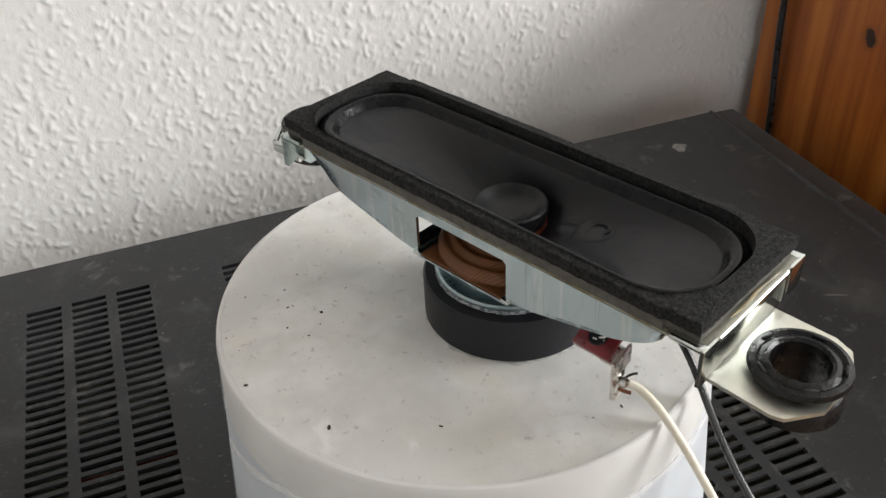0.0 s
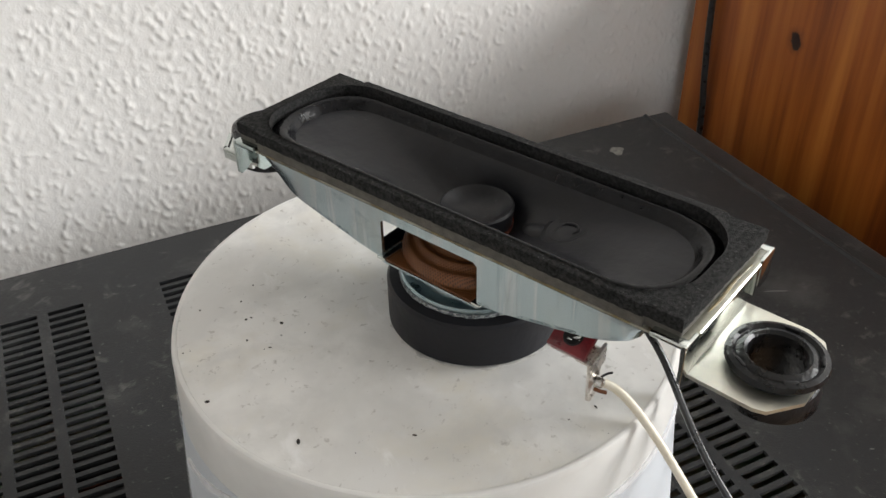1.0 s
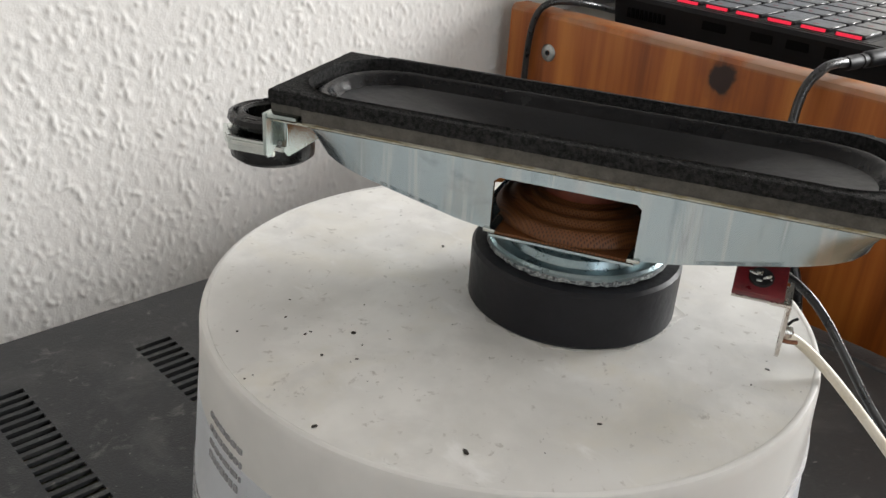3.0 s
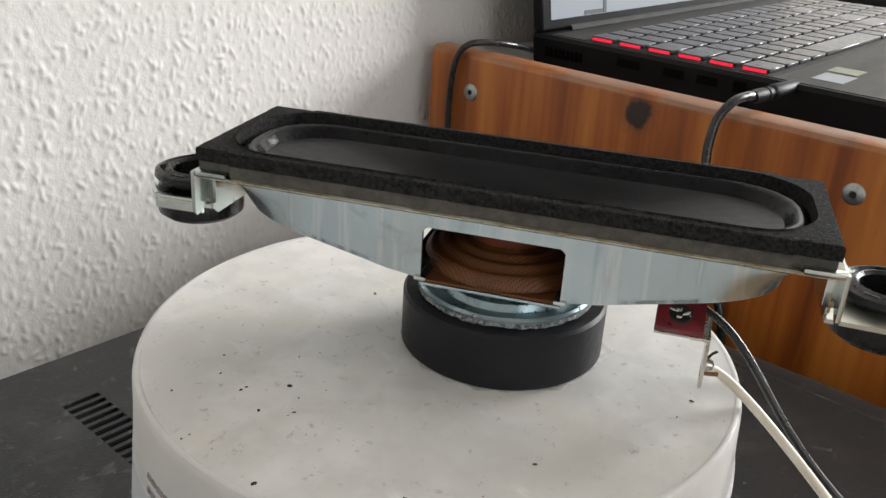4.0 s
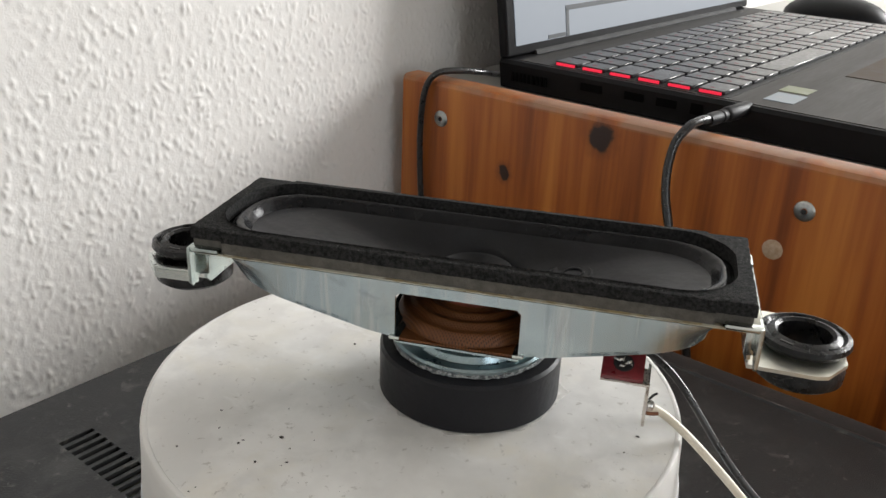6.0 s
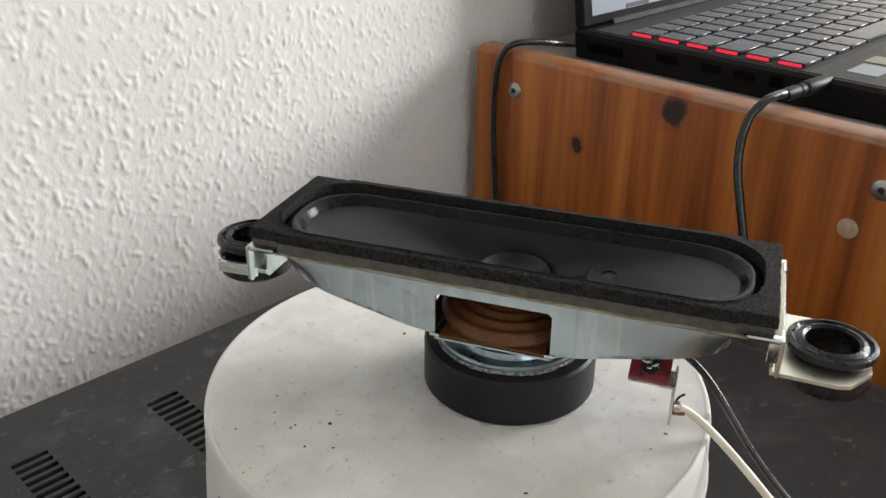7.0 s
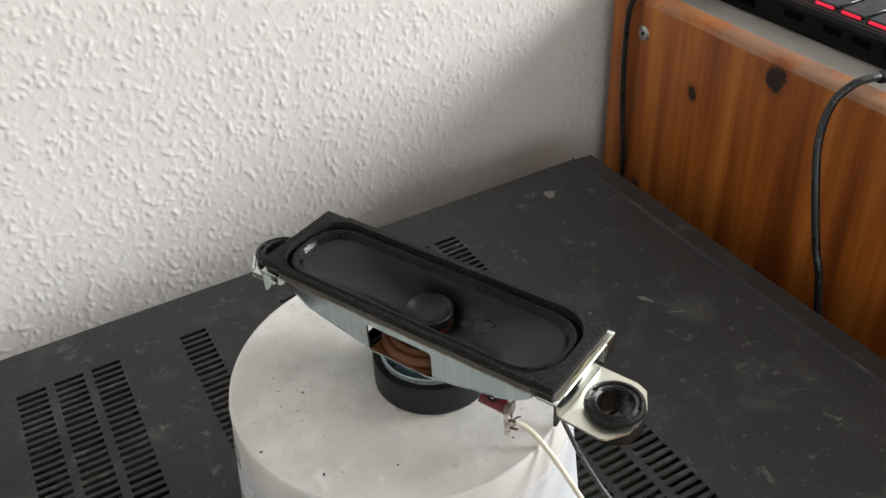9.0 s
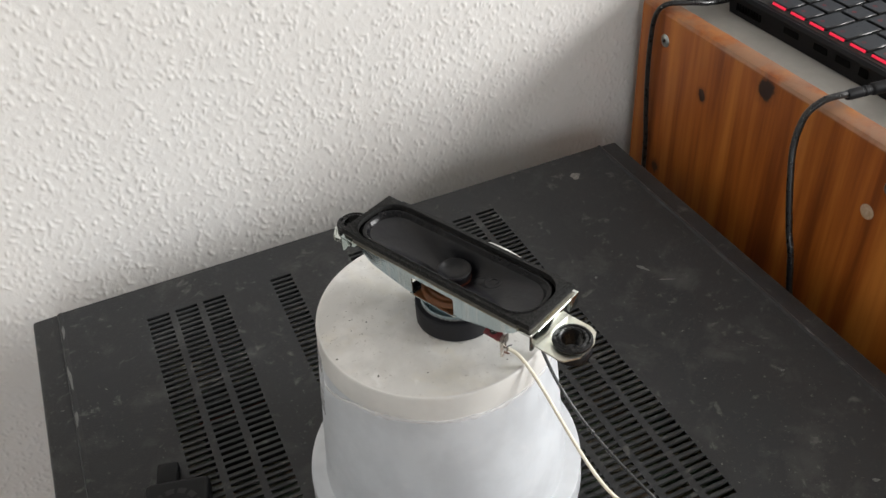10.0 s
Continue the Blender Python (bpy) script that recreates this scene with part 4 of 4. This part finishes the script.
    lead = part("lead_patch", lathe([(0, 0.0002), (0.0016, 0.0001), (0.0028, -0.0001), (0.0036, 0.0002), (0.0044, -0.0001), (0.0056, -0.0010)], 40), M_CONE, s, "round glued patch over the lead")
    lead.matrix_basis = pose(0.0176, 0.0036, 0.0250, 9, -9, 0)
    part("glue_tail", lathe([(0, 0.0001), (0.0016, 0.0), (0.0028, -0.0006)], 28), M_CONE, lead).matrix_basis = pose(-0.0048, -0.0012, -0.0003) @ Matrix.Diagonal((1.5, 0.8, 1, 1))
    part("lead_wire", tube(smooth_path([(-0.0017, -0.0020, -0.0003), (-0.0014, 0.0004, 0.0000), (-0.0004, 0.0013, 0.0002), (0.0012, 0.0013, 0.0002), (0.0021, 0.0003, 0.0000), (0.0016, -0.0008, -0.0001)], 6), 0.00030, 8), M_CONE, lead)
    # corrugated spider seen through the window
    prof = []
    for k in range(64):
        f = k / 63
        prof.append((0.0066 + 0.0078 * f, 0.0162 + 0.0041 * (1 - f) ** 0.45 + 0.00034 * math.cos(f * 2 * math.pi * 3.5) * (1 - 0.5 * f) * min(1.0, 6 * f)))
    prof += [(0.0145, 0.0163), (0.0145, 0.0161), (0.0066, 0.0164)]
    part("spider", lathe(prof, 96, closed=True), M_SPIDER, s, "brown corrugated cloth spider")

    # end brackets with their mounting plates and rubber grommets
    for sign in (-1, 1):
        x = 0.0486 if sign > 0 else 0.0491
        metal = M_ZINC_BRIGHT if sign > 0 else M_ZINC_GREEN

        def out(lo, hi, y0, y1, z0, z1, bevel=0.0):
            """A box from lo to hi beyond the bracket's own plane."""
            return box(min(sign * (x + lo), sign * (x + hi)), max(sign * (x + lo), sign * (x + hi)), y0, y1, z0, z1, bevel)

        # end wall with rolled top edge and a foot that turns out into the plate
        bm = prism([[(-0.0114, 0.0276), (-0.0114, 0.0206), (-0.0100, 0.0194), (0.0098, 0.0194), (0.0112, 0.0206), (0.0112, 0.0276)]], x + 0.0001, x + 0.0008, lambda a, b, h: (sign * h, a, b))
        bmesh.ops.bevel(bm, geom=[e for e in bm.edges if all(abs(v.co.x) > x + 0.0007 for v in e.verts)], offset=0.00025, segments=2, profile=0.5, affect="EDGES")
        br = part("bracket", bm, metal, s, "bright zinc end bracket")
        part("end_ledge", out(-0.0010, 0.0013, -0.0146, 0.0150, 0.0276, 0.0284, 0.0003), M_LEDGE, br)
        roll = tube([Vector((sign * (x + 0.0011), yy, 0.0277)) for yy in (-0.0108, -0.004, 0.004, 0.0106)], 0.00055, 12)
        part("rolled_edge", roll, metal, br)
        for yy in (-0.0156, 0.0142):
            part("corner_tab", out(-0.0046, 0.0014, yy, yy + 0.0018, 0.0275, 0.0285, 0.0003), metal, br)
        front_ear = [(-0.0157, 0.0284), (-0.0116, 0.0284), (-0.0114, 0.0236), (-0.0122, 0.0222), (-0.0138, 0.0210), (-0.0151, 0.0206), (-0.0157, 0.0212)]
        rear_ear = [(0.0112, 0.0284), (0.0160, 0.0284), (0.0160, 0.0232), (0.0150, 0.0222), (0.0124, 0.0222), (0.0112, 0.0232)]
        for ear, inner in ((front_ear, -0.0118), (rear_ear, 0.0104)):
            bm = prism([ear], x + 0.0009, x + 0.0016, lambda a, b, h: (sign * h, a, b))
            bmesh.ops.bevel(bm, geom=[e for e in bm.edges if all(abs(v.co.x) > x + 0.0015 for v in e.verts)], offset=0.0002, segments=2, profile=0.5, affect="EDGES")
            add_box(bm, min(sign * (x - 0.0006), sign * (x + 0.0014)), max(sign * (x - 0.0006), sign * (x + 0.0014)), inner, inner + 0.0008, 0.0216, 0.0282, 0.0002)
            part("ear", bm, metal, br, "folded ear of the bracket", 30)
        outline = [(x + 0.0004, -0.0112), (x + 0.0004, 0.0108), (0.0600, 0.0104), (0.0632, 0.0090), (0.0660, 0.0034), (0.0657, -0.0060), (0.0620, -0.0112), (0.0600, -0.0118)]
        if sign < 0:
            outline = [(a - 0.0010 if a > 0.055 else a, b) for a, b in outline]
        centre = (sign * (0.0590 if sign > 0 else 0.0578), -0.0010)
        around = [(centre[0] + 0.0058 * math.cos(2 * math.pi * i / 40), centre[1] + 0.0058 * math.sin(2 * math.pi * i / 40)) for i in range(40)]
        bm = prism([[(sign * a, b) for a, b in outline], around], 0.0187, 0.0194)
        if sign < 0:
            add_prism(bm, [[(-0.0516, -0.0112), (-0.0602, -0.0116), (-0.0606, -0.0108), (-0.0516, -0.0105)]], 0.0175, 0.0199, lambda a, b, h: (a, b, h))
            add_prism(bm, [[(-0.0602, -0.0116), (-0.0647, -0.0064), (-0.0640, -0.0060), (-0.0598, -0.0108)]], 0.0175, 0.0199, lambda a, b, h: (a, b, h))
        up = 0.0017 if sign < 0 else 0.0002
        bm.transform(pose(0, 0, up))
        plate = part("mounting_plate", bm, M_PLATE if sign > 0 else M_ZINC_BRIGHT, br, "zinc-plated mounting plate")
        gro = [(0.0046, 0.0136), (0.0066, 0.0134), (0.0076, 0.0142), (0.0077, 0.0160), (0.0071, 0.0176), (0.0062, 0.0180), (0.0058, 0.0184), (0.0058, 0.0195), (0.0062, 0.0199), (0.0074, 0.0201),
               (0.0079, 0.0209), (0.0077, 0.0218), (0.0069, 0.0221), (0.0063, 0.0216), (0.0058, 0.0220), (0.0051, 0.0222), (0.0046, 0.0217), (0.0045, 0.0190)]
        g = part("grommet", lathe([(r, z + up) for r, z in gro], 64, centre, closed=True), M_RUBBER, s, "black moulded rubber grommet")
        for k in range(5):
            a = radians(72 * k + 20 * sign)
            bm = box(-0.0012, 0.0012, -0.0003, 0.0003, 0.0, 0.0007, 0.0002)
            bm.transform(pose(centre[0] + 0.0066 * math.cos(a), centre[1] + 0.0066 * math.sin(a), 0.0216 + up, 0, 0, math.degrees(a) + 90))
            part("mould_nib", bm, M_RUBBER, g)
    bm = tube(smooth_path([(0.0489, -0.006, 0.0284), (0.0491, -0.002, 0.0285), (0.0488, 0.003, 0.0284), (0.0492, 0.009, 0.0285)], 5), lambda f: 0.00034 * (0.35 + 0.65 * math.sin(math.pi * f)), 6)
    part("glue_smear", bm, M_GLUE, s, "amber smear of glue")

    # terminal board with solder tags
    board = part("terminal_board", box(0.0, 0.0072, 0.0, 0.0062, 0.0, 0.0012, 0.0001), M_RED, s, "dark red terminal board")
    board.matrix_basis = pose(0.0256, -0.0134, 0.0139, 28, 0, 0)
    part("rivet_hole", lathe([(0, 0.00125), (0.0012, 0.00125), (0.0016, 0.00145), (0.0018, 0.0012)], 24, (0.0036, 0.0030)), M_INSIDE, board, "black flux round the rivet")
    bm = bmesh.new()
    for k in range(6):
        r = rng.uniform(0.00010, 0.00030)
        m = pose(0.0036 + rng.uniform(-0.0015, 0.0015), 0.0030 + rng.uniform(-0.0008, 0.0008), 0.00135, 0, 0, rng.uniform(0, 180)) @ Matrix.Diagonal((r * rng.uniform(1.2, 3.2), r, r, 1))
        bmesh.ops.create_icosphere(bm, subdivisions=2, radius=1.0, matrix=m)
    part("solder_joint", bm, M_SOLDER, board)
    tag = prism([[(0.0, 0.0), (0.0080, 0.0), (0.0080, 0.0034), (0.0, 0.0034)]], -0.0006, -0.0001)
    part("terminal_strip", tag, M_TIN, board, "tinned strip under the board")
    blade = [(-0.0134, 0.0136), (-0.0134, 0.0108), (-0.0130, 0.0054), (-0.0120, 0.0046), (-0.0106, 0.0048), (-0.0098, 0.0058), (-0.0096, 0.0108), (-0.0082, 0.0114), (-0.0082, 0.0152)]
    eye = [(-0.0115 + 0.0008 * math.cos(2 * math.pi * i / 20), 0.0070 + 0.0015 * math.sin(2 * math.pi * i / 20)) for i in range(20)]
    tag2 = part("solder_tag", prism([blade, eye], 0.0335, 0.0340, lambda a, b, h: (h, a, b)), M_TIN, s, "bent tinned solder tag")
    part("tag_fold", box(0.0310, 0.0340, -0.0134, -0.0082, 0.0133, 0.0138, 0.0002), M_TIN, tag2)
    part("solder_drop", lathe([(0, 0.0), (0.0011, 0.0002), (0.0008, 0.0012), (0, 0.0015)], 18), M_SOLDER, tag2).matrix_basis = pose(0.0340, -0.0104, 0.0082, 0, 90, 0)
    part("copper_strand", tube(smooth_path([(0.0340, -0.0112, 0.0070), (0.0350, -0.0110, 0.0069), (0.0362, -0.0106, 0.0069)], 4), 0.00034, 8), M_COPPER, tag2)
    part("clipped_end", tube(smooth_path([(0.0343, -0.0098, 0.0088), (0.0350, -0.0088, 0.0093), (0.0357, -0.0082, 0.0095)], 4), 0.00022, 6), M_INSIDE, tag2)
    return s


loudspeaker()


# ---- cables ----
def bezier(a, b, c, d, steps=28):
    a, b, c, d = Vector(a), Vector(b), Vector(c), Vector(d)
    return [(1 - t) ** 3 * a + 3 * (1 - t) ** 2 * t * b + 3 * (1 - t) * t * t * c + t ** 3 * d for t in [i / steps for i in range(steps + 1)]]


def cable(name, path, radius, mat, label, category="cable"):
    return tagged(finish(name, tube(path, radius), mat, sharp=60), label, category)


white = bezier((-0.2282, -0.2582, 0.1168), (-0.2188, -0.2614, 0.1147), (-0.2172, -0.2964, 0.0790), (-0.2048, -0.3086, 0.0653))
white += smooth_path([white[-1], Vector((-0.186, -0.322, 0.045)), Vector((-0.165, -0.335, 0.012)), Vector((-0.150, -0.345, 0.0013)), Vector((-0.120, -0.354, 0.0013)), Vector((-0.090, -0.375, -0.02)), Vector((-0.08, -0.380, -0.10)), Vector((-0.08, -0.385, -0.30)), Vector((-0.08, -0.39, FLOOR_Z + 0.002))], 8)[1:]
cable("white_wire", white, 0.00080, M_WIRE_WHITE, "thin ivory wire soldered to the loudspeaker's tag", "wire")
black = bezier((-0.2163, -0.2420, 0.1207), (-0.2122, -0.2700, 0.1222), (-0.2191, -0.2548, 0.0948), (-0.1912, -0.3184, 0.0658))
black += smooth_path([black[-1], Vector((-0.176, -0.332, 0.040)), Vector((-0.158, -0.340, 0.010)), Vector((-0.140, -0.346, 0.0012)), Vector((-0.110, -0.354, 0.0012)), Vector((-0.082, -0.375, -0.02)), Vector((-0.07, -0.380, -0.10)), Vector((-0.07, -0.385, -0.30)), Vector((-0.07, -0.39, FLOOR_Z + 0.002))], 8)[1:]
cable("black_wire", black, 0.00072, M_WIRE_BLACK, "thin black wire leading down from the loudspeaker", "wire")

cable("power_cable", smooth_path([(0.110, 0.0170, 0.0830), (0.080, 0.0080, 0.0900), (0.060, 0.0110, 0.0935), (0.047, 0.0180, 0.0925), (0.0425, 0.0235, 0.0820), (0.0425, 0.0262, 0.0560), (0.0425, 0.0250, 0.0250), (0.0425, 0.0225, 0.0000), (0.0425, 0.0185, -0.0420), (0.043, 0.015, -0.20), (0.043, 0.01, -0.5), (0.043, 0.0, FLOOR_Z + 0.003)], 10),
      0.0019, M_WIRE_BLACK, "black laptop cable hanging over the pine panel")
lead = thing("usb_cable", pose(0, 0, 0), "black cable with a strain relief plugged into the laptop", "cable")
part("cord", tube(smooth_path([(0.0640, -0.1460, 0.0945), (0.0545, -0.1445, 0.0950), (0.0450, -0.1425, 0.0930), (0.0365, -0.1400, 0.0840), (0.0310, -0.1415, 0.0650), (0.0268, -0.1500, 0.0400), (0.0252, -0.1590, 0.0120), (0.0245, -0.1680, -0.0150), (0.025, -0.185, -0.12), (0.028, -0.19, -0.4), (0.028, -0.19, FLOOR_Z + 0.003)], 10), 0.0022, 12), M_WIRE_BLACK, lead)
bm = lathe([(0, 0.0), (0.0030, 0.0), (0.0034, 0.003), (0.0034, 0.0095), (0.0030, 0.0100), (0.0030, 0.0115), (0.0034, 0.0120), (0.0034, 0.0145), (0.0030, 0.0150), (0.0030, 0.0165), (0.0034, 0.0170), (0.0040, 0.0190), (0.0040, 0.0300), (0.0040, 0.0400), (0, 0.0400)], 24)
bm.transform(pose(0.0605, -0.1455, 0.0942, 0, 90, -6))
part("plug", bm, M_LAPTOP, lead, "ribbed black plug")


# ---- laptop ----
def laptop():
    lap = thing("laptop", pose(0, 0, 0), "open black laptop with red key lighting on the desk", "laptop")
    x0, x1, y0, y1, deck = 0.0955, 0.4780, -0.2600, 0.0080, 0.0968
    side = [(x0 + 0.0030, 0.0790), (x1 - 0.0030, 0.0790), (x1 - 0.0005, 0.0915), (x1, 0.0945), (x1 - 0.0015, deck), (x0 + 0.0015, deck), (x0, 0.0945), (x0 + 0.0005, 0.0915)]
    part("base", prism([side], y0, y1, lambda a, b, h: (a, h, b)), M_LAPTOP, lap)
    part("deck", box(x0 + 0.004, x1 - 0.004, y0 + 0.003, y1 - 0.012, deck - 0.0002, deck + 0.0004), M_DECK, lap)
    for x in (x0 + 0.02, x1 - 0.02):
        for y in (y0 + 0.02, y1 - 0.02):
            part("foot", lathe([(0, 0.0780), (0.006, 0.0780), (0.006, 0.0800), (0, 0.0800)], 16, (x, y)), M_INSIDE, lap)
    for y, w, h in ((-0.058, 0.014, 0.0045), (-0.086, 0.012, 0.0045), (-0.106, 0.012, 0.0045), (-0.124, 0.007, 0.006)):
        part("port", box(x0 + 0.0002, x0 + 0.004, y - w / 2, y + w / 2, 0.0895 - h / 2, 0.0895 + h / 2), M_PORT, lap)
    for k in range(9):
        part("vent_slot", box(x0 + 0.0002, x0 + 0.0040, -0.0030 - 0.0030 * k, -0.0015 - 0.0030 * k, 0.0845, 0.0900), M_PORT, lap)
    # keys: six rows, backlit from below at their left ends
    pitch, kx0, ky0 = 0.0184, 0.1045, -0.0270
    part("key_well", box(kx0 - 0.002, kx0 + 19.2 * pitch + 0.001, ky0 - 6 * pitch - 0.001, ky0 + 0.002, deck + 0.0001, deck + 0.0006), M_INSIDE, lap)
    legend = None
    for row in range(6):
        y = ky0 - pitch * row
        x = kx0
        lengths = [(1.0,) * 19, (1.0,) * 13 + (2.0,) + (1.0,) * 4, (1.5,) + (1.0,) * 12 + (1.5,) + (1.0,) * 4, (1.75,) + (1.0,) * 11 + (2.25,) + (1.0,) * 4, (1.25,) + (1.0,) * 11 + (2.75,) + (1.0,) * 4, (1.25, 1.0, 1.0, 1.25, 5.5, 1.0, 1.0, 1.0, 1.0, 1.0) + (1.0,) * 4][row]
        shared = {}
        for w in lengths:
            if (row, w) not in shared:
                bm = box(0.0, w * pitch - 0.0026, -(pitch - 0.0026), 0.0, 0.0, 0.0022, 0.0005, 1)
                k = part("key", bm, M_KEY, lap)
                shared[(row, w)] = k.data
                if legend is None:
                    legend = lathe([(0.0008, 0.00224), (0.0014, 0.00224), (0.0014, 0.00218), (0.0008, 0.00218)], 12, closed=True)
                    first = part("key_mark", legend, G_LEGEND, k, "dull red lit mark")
                    first.location, legend = (0.0055, -0.0062, 0), first.data
            else:
                k = new("key", shared[(row, w)])
                k.parent = lap
            if not k.children and w < 3:
                mark = new("key_mark", legend)
                mark.parent, mark.location = k, (0.0055, -0.0062, 0)
            k.location = (x, y, deck + 0.0007)
            x += w * pitch
        part("key_light", box(kx0 - 0.0013, kx0 - 0.0003, y - pitch + 0.0042, y - 0.0016, deck + 0.0007, deck + 0.0022), G_RED, lap, "red light at the key's edge")
    part("touchpad", box(0.215, 0.315, -0.245, -0.165, deck + 0.0004, deck + 0.0008), M_PAD, lap, "brown-tinted touchpad")
    part("sticker", box(0.115, 0.138, -0.168, -0.152, deck + 0.0004, deck + 0.0007), M_CARDBLUE, lap, "pale blue sticker")
    part("sticker", box(0.143, 0.160, -0.166, -0.150, deck + 0.0004, deck + 0.0007), M_CARDGREEN, lap, "olive green sticker")
    part("hinge", tube([Vector((x0 + 0.03, y1 - 0.004, deck - 0.001)), Vector((x1 - 0.03, y1 - 0.004, deck - 0.001))], 0.0045, 16), M_INSIDE, lap)
    lid = part("lid", box(x0, x1, -0.0035, 0.0035, 0.0, 0.245, 0.0018, 3), M_LAPTOP, lap, "black screen lid")
    lid.matrix_basis = pose(0, y1 - 0.003, deck + 0.0005, -9, 0, 0)
    part("screen", box(x0 + 0.009, x1 - 0.009, -0.0040, -0.0034, 0.0062, 0.236), G_SCREEN, lid, "lit pale grey screen")
    part("screen_bar", box(x0 + 0.067, x0 + 0.0705, -0.0044, -0.0040, 0.0064, 0.0240), G_SCREEN_BAR, lid)
    part("screen_bar", box(x0 + 0.067, x0 + 0.260, -0.0044, -0.0040, 0.0230, 0.0262), G_SCREEN_BAR, lid)
    part("screen_bar", box(x0 + 0.045, x0 + 0.066, -0.0044, -0.0040, 0.0066, 0.0092), G_SCREEN_BAR, lid)
    return lap


laptop()
puck = thing("mouse", pose(0.540, -0.060, 0.0780), "small black rounded computer mouse on the desk", "mouse")
bm = bmesh.new()
bmesh.ops.create_uvsphere(bm, u_segments=28, v_segments=14, radius=1.0, matrix=pose(0, 0, 0.012) @ Matrix.Diagonal((0.030, 0.048, 0.020, 1)))
for v in bm.verts:
    v.co.z = max(v.co.z, 0.0)
part("shell", bm, M_LAPTOP, puck)
part("wheel", lathe([(0, -0.003), (0.006, -0.003), (0.006, 0.003), (0, 0.003)], 20), M_INSIDE, puck).matrix_basis = pose(0, 0.028, 0.026, 0, 90, 0)
